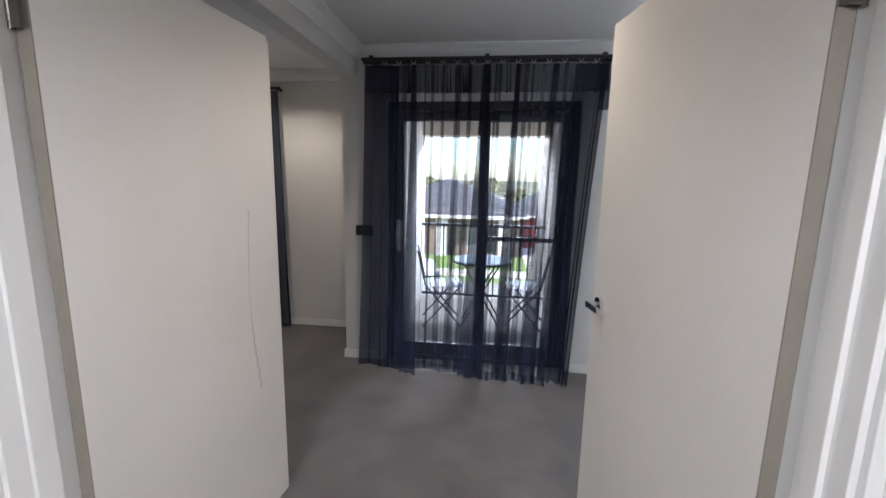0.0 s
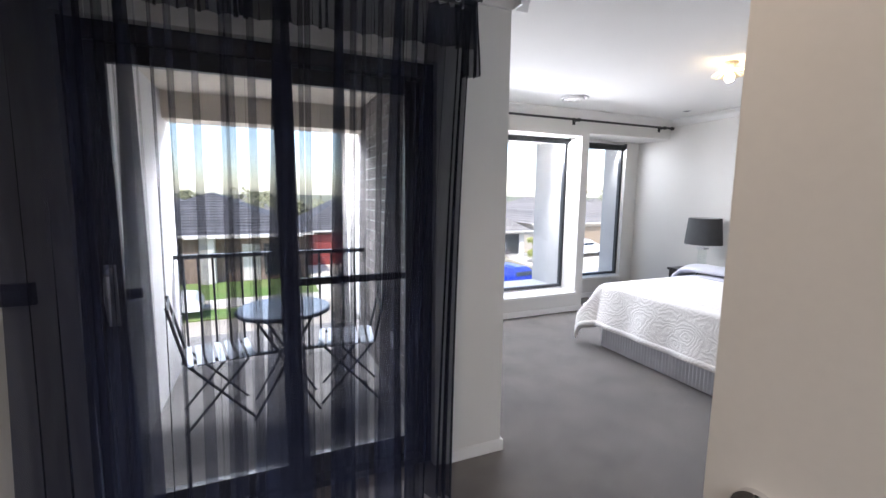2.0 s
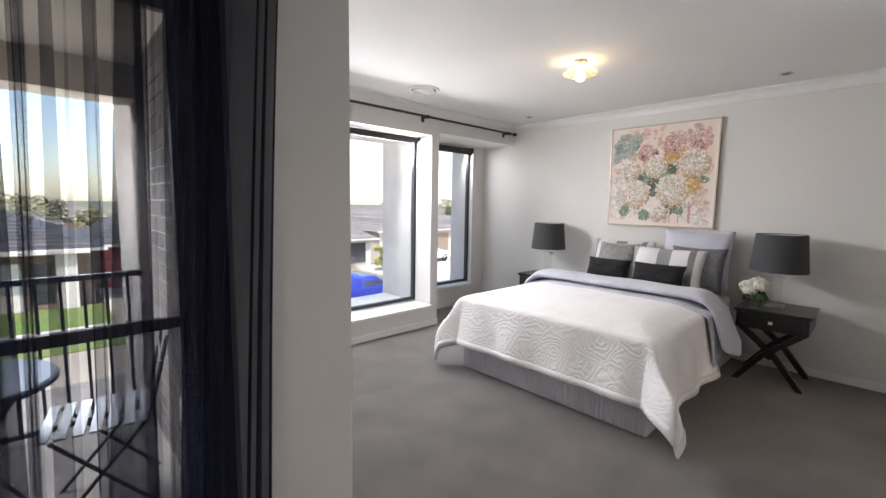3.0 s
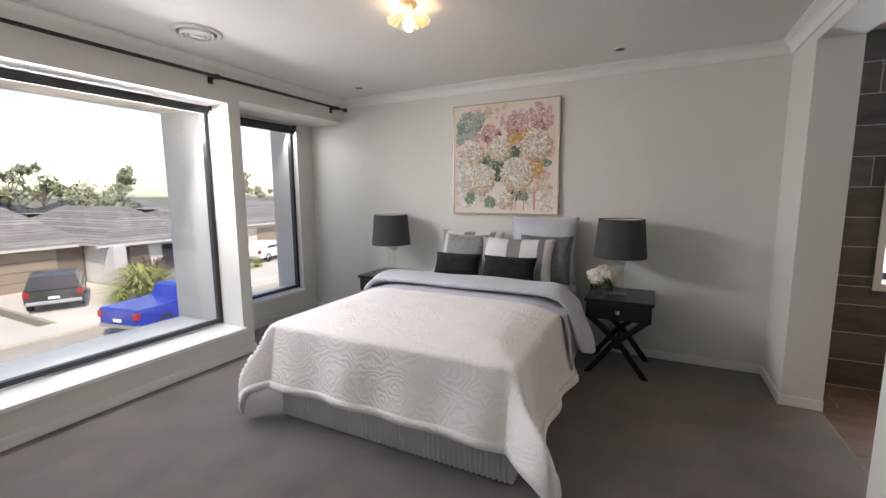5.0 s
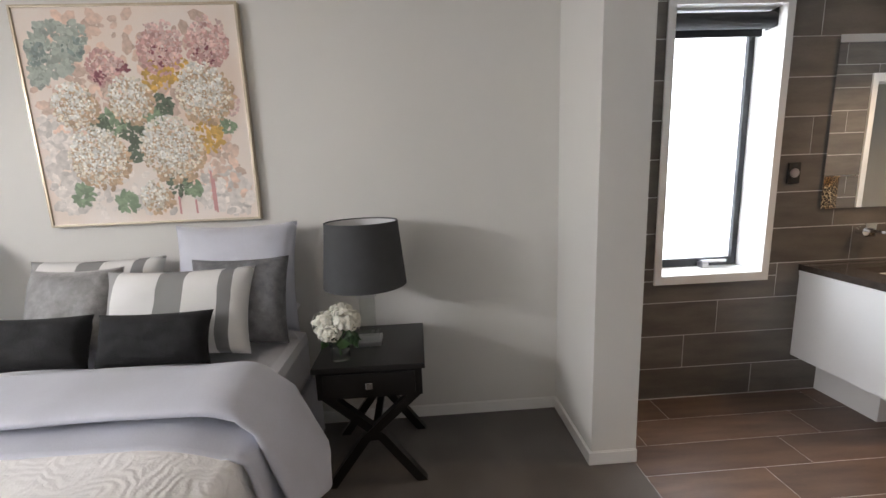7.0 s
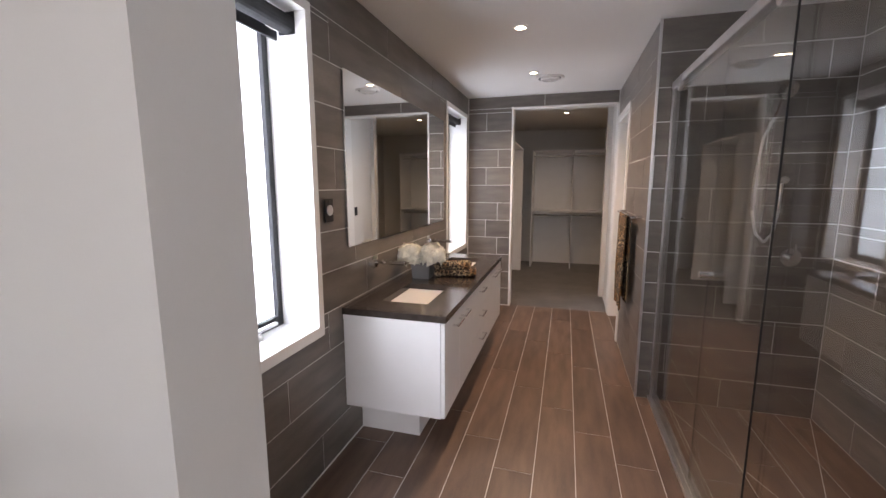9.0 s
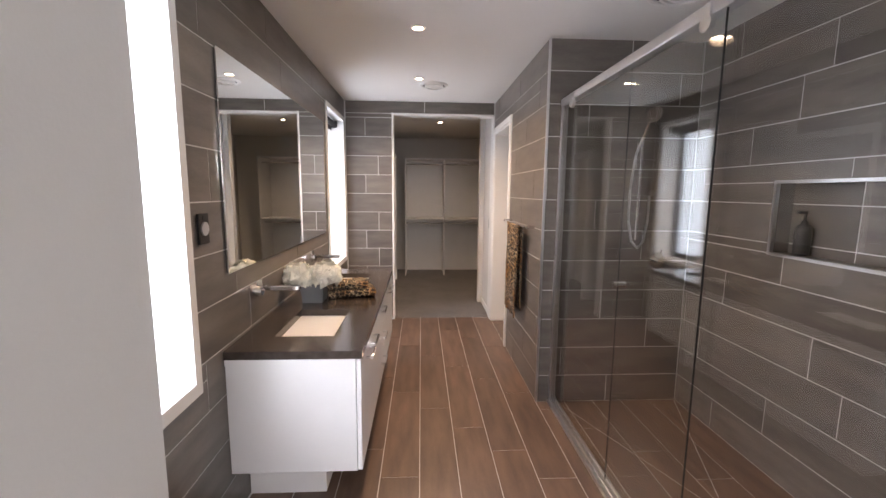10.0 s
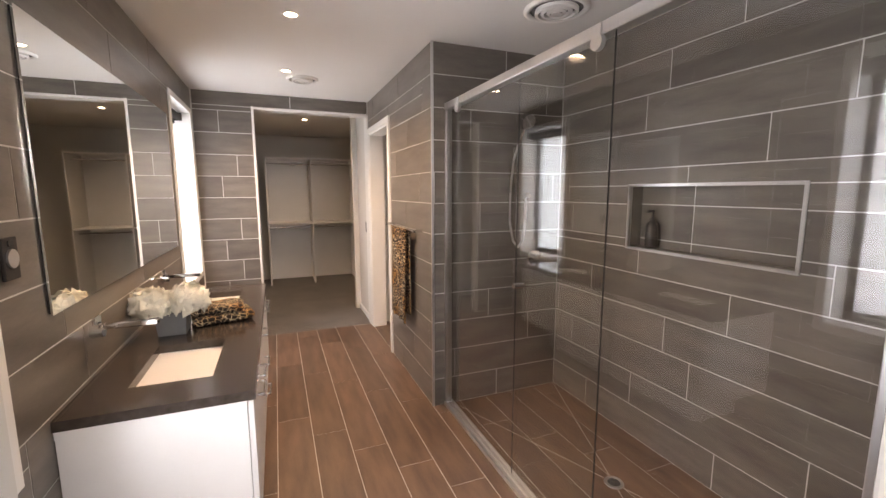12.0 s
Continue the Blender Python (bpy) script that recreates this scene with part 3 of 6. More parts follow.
def blind(name, m, w, r):
    t = thing(name, "rolled-up dark roller blind", "blind", m)
    part("roll", cyl(bmesh.new(), (0, 0, 0), (w, 0, 0), r, seg=20), M_shade, t)
    part("bottom_rail", boxes((0.02, w - 0.02, -r - 0.004, -r + 0.008, -r - 0.03, -r + 0.01), bev=0.003), M_alu, t)
    for x in (-0.012, w):
        part("bracket", boxes((x, x + 0.012, -r, r, -r, r + 0.01), bev=0.002), M_rubber, t)


blind("roller_blind", pose(WA[0] + 0.02, 5.64, 2.13), WA[1] - WA[0] - 0.03, 0.018)
blind("roller_blind", pose(WB[0] + 0.02, 5.955, 2.145), WB[1] - WB[0] - 0.03, 0.03)
blind("roller_blind", pose(4.93, 0.21, 2.155, rz=90), 0.58, 0.042)
blind("roller_blind", pose(4.93, -2.88, 2.165, rz=90), 0.74, 0.03)


def reveal(y0, y1):
    """White liner and architrave band of a bathroom window."""
    t = thing("window_trim", "white painted window reveal and band", "trim", kind="structure")
    z0, z1 = 0.74, 2.23
    part("liner", boxes((E - 0.006, 5.04, y0, y0 + 0.022, z0, z1), (E - 0.006, 5.04, y1 - 0.022, y1, z0, z1), (E - 0.006, 5.04, y0 + 0.022, y1 - 0.022, z0, z0 + 0.03), (E - 0.006, 5.04, y0 + 0.022, y1 - 0.022, z1 - 0.022, z1)), M_trim, t)
    part("band", boxes((E - 0.016, E - 0.006, y0 - 0.02, y0 + 0.022, z0 - 0.02, z1 + 0.02), (E - 0.016, E - 0.006, y1 - 0.022, y1 + 0.02, z0 - 0.02, z1 + 0.02), (E - 0.016, E - 0.006, y0 + 0.022, y1 - 0.022, z0 - 0.02, z0 + 0.03), (E - 0.016, E - 0.006, y0 + 0.022, y1 - 0.022, z1 - 0.022, z1 + 0.02)), M_trim, t)


reveal(0.185, 0.83)
reveal(-2.92, -2.10)

# sliding balcony door
sd = thing("door_3", "dark aluminium sliding glass door, closed", "sliding door", kind="structure")
part("door_frame", boxes((-0.82, -0.77, 3.27, 3.38, 0, 2.07), (0.57, 0.62, 3.27, 3.38, 0, 2.07), (-0.77, 0.57, 3.27, 3.38, 2.0, 2.07), (-0.77, 0.57, 3.27, 3.38, -0.05, 0.035), bev=0.003), M_alu, sd)
for x0, x1, y in ((-0.77, -0.03, 3.31), (-0.11, 0.57, 3.35)):
    p = part("sash", boxes((x0, x0 + 0.075, y - 0.018, y + 0.018, 0.035, 2.0), (x1 - 0.075, x1, y - 0.018, y + 0.018, 0.035, 2.0), (x0 + 0.075, x1 - 0.075, y - 0.018, y + 0.018, 1.93, 2.0), (x0 + 0.075, x1 - 0.075, y - 0.018, y + 0.018, 0.035, 0.14), bev=0.003), M_alu, sd)
    g = part("pane", boxes((x0 + 0.075, x1 - 0.075, y - 0.003, y + 0.003, 0.14, 1.93)), M_glass, p)
    g.visible_shadow = False
part("mid_rail", boxes((-0.035, 0.495, 3.335, 3.365, 1.01, 1.045), bev=0.003), M_alu, sd)
bm = bmesh.new()
tube(bm, [(-0.735, 3.29, 0.93), (-0.735, 3.245, 0.95), (-0.735, 3.23, 1.04), (-0.735, 3.245, 1.12), (-0.735, 3.29, 1.14)], 0.011, 10)
bx(bm, -0.755, -0.715, 3.284, 3.293, 0.91, 1.16, bev=0.003)
part("handle", bm, M_satin, sd, "silver D-shaped pull handle")
part("latch", boxes((-0.69, -0.63, 3.283, 3.293, 1.02, 1.06), bev=0.004), M_satin, sd)

# toilet door and its frame
td = thing("door_4", "white flush door standing ajar with steel hinges", "door", pose(3.10, -2.185, 0, rz=-158), kind="structure")
part("panel", boxes((0, 0.76, -0.0175, 0.0175, 0.01, 2.04), bev=0.002), M_door, td)
for z in (0.3, 1.78):
    part("hinge", boxes((-0.012, 0.02, -0.021, 0.021, z - 0.05, z + 0.05), bev=0.003), M_satin, td)
struct("jamb", boxes((3.06, 3.205, -2.20, -2.165, 0, 2.13), (3.06, 3.205, -3.0, -2.965, 0, 2.13), (3.06, 3.205, -2.965, -2.20, 2.095, 2.13)), M_trim, "white door jamb of the toilet", "door frame")
struct("architrave", boxes((3.19, 3.214, -2.195, -2.14, 0, 2.17), (3.19, 3.214, -3.04, -2.985, 0, 2.17), (3.19, 3.214, -2.985, -2.195, 2.115, 2.17), bev=0.003), M_trim, "white architrave of the toilet door", "trim")
struct("architrave", boxes((4.320, 4.340, -3.2, YE + 0.004, 0, 2.33), (3.2, 3.215, -3.2, YE + 0.004, 0, 2.31), (3.215, 4.320, -3.2, YE + 0.004, 2.305, 2.325)), M_trim, "white lining of the robe opening", "trim")

# ---------------------------------------------------------------- outside shell of the house
struct("facade", boxes((0.66, WA[0], 6.3, 6.34, -3.5, 3.0), (WA[1], WB[0], 6.3, 6.34, -3.5, 3.0), (WB[1], 5.1, 6.3, 6.34, -3.5, 3.0), (WA[0], WA[1], 6.3, 6.34, -3.5, 0.14), (WA[0], WA[1], 6.3, 6.34, 2.16, 3.0), (WB[0], WB[1], 6.3, 6.34, -3.5, 0.25), (WB[0], WB[1], 6.3, 6.34, 2.19, 3.0)), M_greyrender, "grey rendered street facade", "facade")
bm = prism(bmesh.new(), [(5.74, 0.245), (6.345, 0.16), (6.345, 0.12), (5.74, 0.2)], "x", WA[0] - 0.0, WA[1])
struct("outer_sill", bm, M_render, "sloping cream rendered outer sill", "sill")
struct("outer_reveal", boxes((WA[1] - 0.006, WA[1], 5.74, 6.345, 0.2, WA[3]), (WB[1] - 0.006, WB[1], 6.05, 6.345, 0.25, WB[3])), M_greyrender, "grey rendered outer reveal", "reveal")
struct("outer_soffit", boxes((WA[0], WA[1] - 0.006, 5.74, 6.345, WA[3] - 0.006, WA[3])), M_render, "cream rendered window head", "reveal")

# ---------------------------------------------------------------- curtains of the sliding door
def curtain(x0, x1, xb0, xb1, y, z0, z1, folds, depth, seed, sag=0.0, drift=0.0, vmax=1.0):
    """Hanging cloth with overlapping S-folds, wider or narrower at the hem."""
    rnd = random.Random(seed)
    ph = [rnd.uniform(-0.5, 0.5) for _ in range(folds + 2)]
    cut = [0.0]
    for _ in range(folds):
        cut.append(cut[-1] + rnd.uniform(0.35, 1.6))
    cut = [c / cut[-1] for c in cut]

    def fn(u, v):
        v *= vmax
        k = u * folds
        i = int(min(k, folds - 1e-6))
        f = k - i
        u = cut[i] + (cut[i + 1] - cut[i]) * f
        p = ph[i] * (1 - f) + ph[i + 1] * f
        th = 2 * math.pi * k + p * 1.6 * (1 - v * 0.5)
        pitch = (x1 - x0) / folds
        grow = 0.55 + 0.45 * (1 - v)
        x = (x0 + (x1 - x0) * u) * v + (xb0 + (xb1 - xb0) * u) * (1 - v) + 0.18 * pitch * math.sin(2 * th) * grow
        yy = y + depth * math.sin(th) * grow + drift * (1 - v) ** 2 + 0.012 * math.sin(5 * u + 3 * v)
        return (x, yy, z0 + (z1 - z0) * v + (1 - v) * sag * math.sin(th * 0.5 + 1))
    return sheet(fn, folds * 16, 26 if vmax == 1 else 2)


ct = thing("sheer_curtain", "sheer black curtains drawn across the balcony door", "curtain", pose(0, 0, 0))
part("side_drop", curtain(-0.95, -0.70, -1.0, -0.72, 3.12, 0.006, 2.29, 2, 0.016, 3, 0.005, -0.05), M_sheer_dense, ct, smooth=True)
part("drop", curtain(-0.72, -0.05, -0.74, -0.08, 3.12, 0.012, 2.29, 4, 0.022, 5, 0.004, -0.08), M_sheer, ct, smooth=True)
part("drop", curtain(-0.10, 0.56, -0.14, 0.44, 3.12, 0.008, 2.29, 4, 0.024, 8, 0.006, -0.16), M_sheer, ct, smooth=True)
part("gathered_drop", curtain(0.54, 0.76, 0.38, 0.60, 3.13, 0.01, 2.29, 5, 0.04, 11, 0.004, -0.14), M_sheer_dense, ct, "gathered black sheer cloth", smooth=True)
for k, (a, w0, c, w1) in enumerate(((-0.585, 0.03, -0.60, 0.13), (-0.07, 0.05, -0.12, 0.20), (0.15, 0.03, 0.10, 0.11), (0.40, 0.03, 0.30, 0.12))):
    part("gathered_drop", curtain(a - w0 / 2, a + w0 / 2, c - w1 / 2, c + w1 / 2, 3.105, 0.010, 2.29, 2, 0.02, 41 + k, 0.0, -0.13), M_sheer_dense, ct, smooth=True)
pr = random.Random(17)
for k in range(17):
    a = -0.69 + 1.20 * (k + pr.uniform(0.1, 0.9)) / 17
    w0, w1 = pr.uniform(0.006, 0.014), pr.uniform(0.004, 0.028)
    part("pleat", curtain(a - w0, a + w0, a * 0.94 - 0.05 - w1, a * 0.94 - 0.05 + w1, 3.108, 0.05, 2.29, 1, 0.012, 60 + k, 0.0, -0.11), M_sheer_mid, ct, smooth=True)
part("hem", curtain(-0.72, -0.05, -0.74, -0.08, 3.118, 0.012, 2.29, 4, 0.022, 5, 0.004, -0.08, 0.028), M_sheer_mid, ct, "doubled black hem", smooth=True)
part("hem", curtain(-0.10, 0.56, -0.14, 0.44, 3.118, 0.008, 2.29, 4, 0.024, 8, 0.006, -0.16, 0.028), M_sheer_mid, ct, "doubled black hem", smooth=True)
part("heading", curtain(-0.94, 0.76, -0.94, 0.76, 3.10, 2.10, 2.295, 24, 0.022, 21), M_sheer_mid, ct, "pleated black heading", smooth=True)
part("heading_end", curtain(0.70, 0.765, 0.70, 0.765, 3.09, 1.98, 2.31, 3, 0.03, 2), M_sheer_dense, ct, smooth=True)
for i in range(15):
    x = -0.80 + i * 0.105
    part("ring", tube(bmesh.new(), [(x + 0.014 * math.cos(a * math.pi / 5), 3.10, 2.312 + 0.014 * math.sin(a * math.pi / 5)) for a in range(11)], 0.002, 5), M_satin, ct)
rd = thing("curtain_rod", "black metal curtain rod over the balcony door", "curtain rod", pose(0, 0, 0))
part("pole", cyl(bmesh.new(), (-0.97, 3.10, 2.33), (0.79, 3.10, 2.33), 0.013), M_rubber, rd)
part("pelmet_strip", boxes((-0.965, 0.775, 3.112, 3.13, 2.302, 2.345), bev=0.003), M_rubber, rd)
for x in (-0.90, -0.07, 0.72):
    part("bracket", boxes((x - 0.014, x + 0.014, 3.09, 3.22, 2.318, 2.356), bev=0.003), M_rubber, rd)
c2 = thing("alcove_curtain", "black curtain drawn aside from the alcove window", "curtain", pose(0, 0, 0))
part("drop", curtain(-2.24, -1.98, -2.32, -1.93, 3.78, 0.015, 2.26, 5, 0.035, 31, 0.01), M_sheer_dense, c2, smooth=True)
r2 = thing("curtain_rod", "black metal curtain rod over the alcove window", "curtain rod", pose(0, 0, 0))
part("pole", cyl(bmesh.new(), (-3.2, 3.79, 2.28), (-1.96, 3.79, 2.28), 0.013), M_rubber, r2)
part("bracket", boxes((-2.02, -1.99, 3.79, 3.9, 2.27, 2.29)), M_rubber, r2)
sw = thing("light_switch", "black switch plate half behind the curtain", "switch", pose(-1.0, 3.22, 1.08))
part("plate", boxes((-0.065, 0.065, -0.03, 0, -0.04, 0.04), bev=0.004), M_rubber, sw)
part("rocker", boxes((-0.03, 0.03, -0.034, -0.03, -0.015, 0.015), bev=0.002), M_shade, sw)

# window curtain rod
r3 = thing("curtain_rod", "long black curtain rod above the bedroom windows", "curtain rod", pose(0, 0, 0))
part("pole", cyl(bmesh.new(), (1.12, 5.33, 2.325), (4.74, 5.33, 2.325), 0.0125), M_rubber, r3)
part("finial", lathe(bmesh.new(), [(0.001, 0), (0.02, 0.005), (0.024, 0.02), (0.02, 0.04), (0.013, 0.05), (0.001, 0.052)], 16), M_rubber, r3, m=pose(4.74, 5.33, 2.325, ry=90), smooth=True)
for x in (1.2, 3.24, 4.63):
    bm = boxes((x - 0.012, x + 0.012, 5.33, 5.42, 2.312, 2.334), (x - 0.02, x + 0.02, 5.412, 5.42, 2.28, 2.36), bev=0.002)
    cyl(bm, (x - 0.012, 5.33, 2.325), (x + 0.012, 5.33, 2.325), 0.021)
    part("bracket", bm, M_rubber, r3)

# ---------------------------------------------------------------- ceiling fittings


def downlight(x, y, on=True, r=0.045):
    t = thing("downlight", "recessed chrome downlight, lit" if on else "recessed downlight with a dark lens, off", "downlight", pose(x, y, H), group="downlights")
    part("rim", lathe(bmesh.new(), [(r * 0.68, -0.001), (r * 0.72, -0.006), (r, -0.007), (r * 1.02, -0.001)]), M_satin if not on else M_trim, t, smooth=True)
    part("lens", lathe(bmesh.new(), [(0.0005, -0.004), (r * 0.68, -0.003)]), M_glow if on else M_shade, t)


for p in ((4.46, 4.90), (4.46, 2.51)):
    downlight(*p, on=False)
BATH_DL = ((4.035, -0.97), (4.035, -2.10), (3.75, -4.4))
for p in BATH_DL:
    downlight(*p)
    spot_lamp("downlight_beam", p[0], p[1], H - 0.02, 21 if p[1] > -3 else 7, WARM, 150)
for p in ((-0.09, 1.85), (-1.85, 3.2)):
    downlight(*p)
    spot_lamp("downlight_beam", p[0], p[1], H - 0.02, 8, (1.0, 0.84, 0.66), 140)
# unseen hall fittings, added as fill to brighten the door leaves and jambs
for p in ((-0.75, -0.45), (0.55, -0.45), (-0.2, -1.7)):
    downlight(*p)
    spot_lamp("hall_fill_beam", p[0], p[1], H - 0.02, 20, (1.0, 0.98, 0.95), 160)


def vent(x, y, r=0.15):
    t = thing("ceiling_vent", "round white plastic ceiling vent with stepped rings", "vent", pose(x, y, H))
    part("collar", lathe(bmesh.new(), [(r, 0), (r, -0.008), (r * 0.9, -0.016), (r * 0.8, -0.012), (r * 0.8, -0.002)]), M_trim, t, smooth=True)
    for k in (0.66, 0.48, 0.3):
        part("ring", lathe(bmesh.new(), [(r * k, -0.006), (r * k, -0.022), (r * (k - 0.1), -0.026), (r * (k - 0.1), -0.006)]), M_trim, t)
    part("cap", lathe(bmesh.new(), [(0.0005, -0.032), (r * 0.17, -0.03), (r * 0.18, -0.004)]), M_trim, t)
    part("backing", lathe(bmesh.new(), [(0.0005, -0.002), (r * 0.8, -0.002)]), M_greycloth, t)


vent(2.82, 4.92)
vent(3.90, -2.32, 0.13)
vent(2.75, -0.40, 0.17)

pl = thing("ceiling_light", "vintage ceiling light with a fluted glass shade, lit", "ceiling light", pose(3.10, 3.50, H))
part("rose", lathe(bmesh.new(), [(0.0005, 0), (0.05, 0), (0.052, -0.012), (0.03, -0.03), (0.018, -0.07), (0.0005, -0.07)]), M_gilt, pl, smooth=True)
bm = bmesh.new()
prof = [(0.026, -0.05), (0.055, -0.058), (0.095, -0.08), (0.118, -0.095)]
seg = 64
rings = []
for r, z in prof:
    rings.append([bm.verts.new((r * (1 + 0.05 * (r / 0.145) * math.cos(16 * 2 * math.pi * k / seg)) * math.cos(2 * math.pi * k / seg), r * (1 + 0.05 * (r / 0.145) * math.cos(16 * 2 * math.pi * k / seg)) * math.sin(2 * math.pi * k / seg), z + 0.005 * (r / 0.145) * math.cos(16 * 2 * math.pi * k / seg))) for k in range(seg)])
for a, c in zip(rings, rings[1:]):
    for k in range(seg):
        bm.faces.new((a[k], a[(k + 1) % seg], c[(k + 1) % seg], c[k]))
part("shade", bm, M_opal, pl, "fluted cream glass shade", smooth=True)
part("bulb", lathe(bmesh.new(), [(0.0005, -0.145), (0.02, -0.14), (0.031, -0.12), (0.03, -0.10), (0.016, -0.075)], 20), M_bulb, pl, smooth=True)
bulb_lamp("ceiling_light_glow", 3.10, 3.50, H - 0.17, 0.5, (1.0, 0.8, 0.58), 0.05)

# ---------------------------------------------------------------- bed
BX0, BX1, BY0, BY1 = 2.79, 4.78, 2.78, 4.30
bed = thing("bed", "queen bed base with a pleated grey valance", "bed", pose(0, 0, 0))
part("base", boxes((BX0 + 0.02, BX1, BY0 + 0.02, BY1 - 0.02, 0.06, 0.34), bev=0.015), M_valance, bed)
part("mattress", boxes((BX0 + 0.02, BX1, BY0 + 0.02, BY1 - 0.02, 0.34, 0.605), bev=0.05), M_sheet, bed)
perim = [(BX1, BY0), (BX0, BY0), (BX0, BY1), (BX1, BY1)]
segs = [(Vector(p), Vector(q)) for p, q in zip(perim, perim[1:])]
total = sum((q - p).length for p, q in segs)


def valance_pt(u, v):
    d = u * total
    for p, q in segs:
        L = (q - p).length
        if d <= L + 1e-6:
            break
        d -= L
    a = p + (q - p) * min(d / L, 1)
    n = Vector(((q - p).y, -(q - p).x)).normalized()
    n = -n if n.dot(a - Vector(((BX0 + BX1) / 2, (BY0 + BY1) / 2))) < 0 else n
    o = 0.008 + 0.007 * (1 - v) * math.sin(u * total * 2 * math.pi / 0.03)
    return (a.x + n.x * o, a.y + n.y * o, 0.006 + 0.36 * v)


part("valance", sheet(valance_pt, 900, 4), M_valance, bed, "finely pleated grey bed skirt", smooth=True)


def drape(x0, x1, top, over_foot, over_side, foot=True, wave=0.012, puff=0.0, out=0.035, nx=70, ny=110, seed=1):
    """Cloth over the mattress: flat on top, hanging over the sides and, where asked, the foot, the corners as wings."""
    def fn(u, v):
        xl = x0 - over_foot if foot else x0
        x = xl + (x1 - xl) * u
        y = BY0 - over_side + (BY1 - BY0 + 2 * over_side) * v
        a = max(0.0, BX0 - x) if foot else 0.0
        bb = max(0.0, BY0 - y, y - BY1)
        sy = -1 if y < BY0 else 1
        d = math.hypot(a, bb)
        cx = max(x, BX0)
        cy = min(max(y, BY0), BY1)
        n1 = noise.noise((x * 2.3 + seed, y * 2.3, 0.0))
        n2 = noise.noise((x * 9 + seed, y * 9, 3.0))
        e = 0.05
        if d < 1e-6:
            edge = min(y - BY0, BY1 - y, (x - BX0) if foot else 9)
            round_ = -0.05 * max(0, 1 - edge / 0.26) ** 2
            return (x, y, top + round_ + puff * (0.6 + 0.4 * n1) + 0.006 * n1 + 0.003 * n2)
        corner = min(a, bb) / max(a, bb, 1e-6)
        drop = max(0.0, d - 0.02)
        flare = out + (0.22 + 0.55 * corner) * drop * (0.75 + 0.4 * n1)
        fold = wave * drop / 0.3 * math.sin((x if a < bb else y) * 15 + seed * 2)
        r = min(1, d / e)
        flare = flare * r + fold
        z = top - 0.05 - math.sqrt(max(0.0, drop ** 2 - (min(flare, drop * 0.8)) ** 2)) + puff * (1 - r) * 0.5
        return (cx - flare * a / d, cy + sy * flare * bb / d, max(z, 0.012 + 0.01 * abs(n2)))
    return sheet(fn, nx, ny)


cv = thing("bedspread", "white embossed quilted bedspread hanging over the bed", "bedspread", pose(0, 0, 0))
q = part("quilt", drape(BX0, 3.93, 0.668, 0.43, 0.50), M_cover, cv, smooth=True)
thicken(q, 0.008)


def border(edge):
    """A narrow stitched strip lying 4 mm outside the quilt along one hem."""
    base = drape(BX0, 3.93, 0.669, 0.43, 0.50, nx=70, ny=110)
    keep = {"foot": lambda i, j: i < 2, "near": lambda i, j: j < 2, "far": lambda i, j: j > 108}[edge]
    bm = bmesh.new()
    base.verts.ensure_lookup_table()
    got = {}
    for i in range(71):
        for j in range(111):
            if keep(i, j) or (edge == "foot" and i == 2) or (edge == "near" and j == 2):
                got[i, j] = bm.verts.new(base.verts[i * 111 + j].co)
    for i, j in list(got):
        q4 = [(i, j), (i + 1, j), (i + 1, j + 1), (i, j + 1)]
        if all(k in got for k in q4):
            bm.faces.new([got[k] for k in q4])
    base.free()
    return bm


for side in ("foot", "near", "far"):
    thicken(part("hem", border(side), M_cover, cv, "plain stitched hem", smooth=True), 0.010)
dv = thing("duvet", "lilac-grey sateen duvet folded back across the bed", "duvet", pose(0, 0, 0))
d1 = part("under_fold", drape(3.70, 4.02, 0.672, 0, 0.42, foot=False, wave=0.01, out=0.06, nx=14, seed=4), M_satincloth, dv, smooth=True)
thicken(d1, 0.012)


def roll(u, v):
    """The thick turned-back roll of the duvet."""
    over = 0.42
    th = 2 * math.pi * v
    y = BY0 - over + (BY1 - BY0 + 2 * over) * u
    bb = max(0.0, BY0 - y, y - BY1)
    sy = -1 if y < BY0 else 1
    n1 = noise.noise((y * 3, math.cos(th) * 0.7, math.sin(th) * 0.7 + 5))
    rx, rz = 0.17 + 0.02 * n1, 0.042 + 0.014 * n1
    px, pz = rx * math.cos(th), rz * math.sin(th)
    tap = min(1.0, (over - bb) / 0.06 + 0.12)
    if bb < 1e-6:
        return (3.96 + px, y, 0.715 + pz - 0.02 * max(0, 1 - min(y - BY0, BY1 - y) / 0.1) ** 2)
    fl = 0.05 + 0.35 * bb
    k = min(1, bb / 0.07)
    return (3.96 + px * (1 + 0.25 * bb) * tap - 0.05 * bb, min(max(y, BY0), BY1) + sy * (fl * k + pz * k), 0.695 - bb * 0.92 + pz * (1 - k) * tap + 0.02 * n1)


part("turn_back", sheet(roll, 110, 24), M_satincloth, dv, "puffy sateen turn-back", smooth=True)


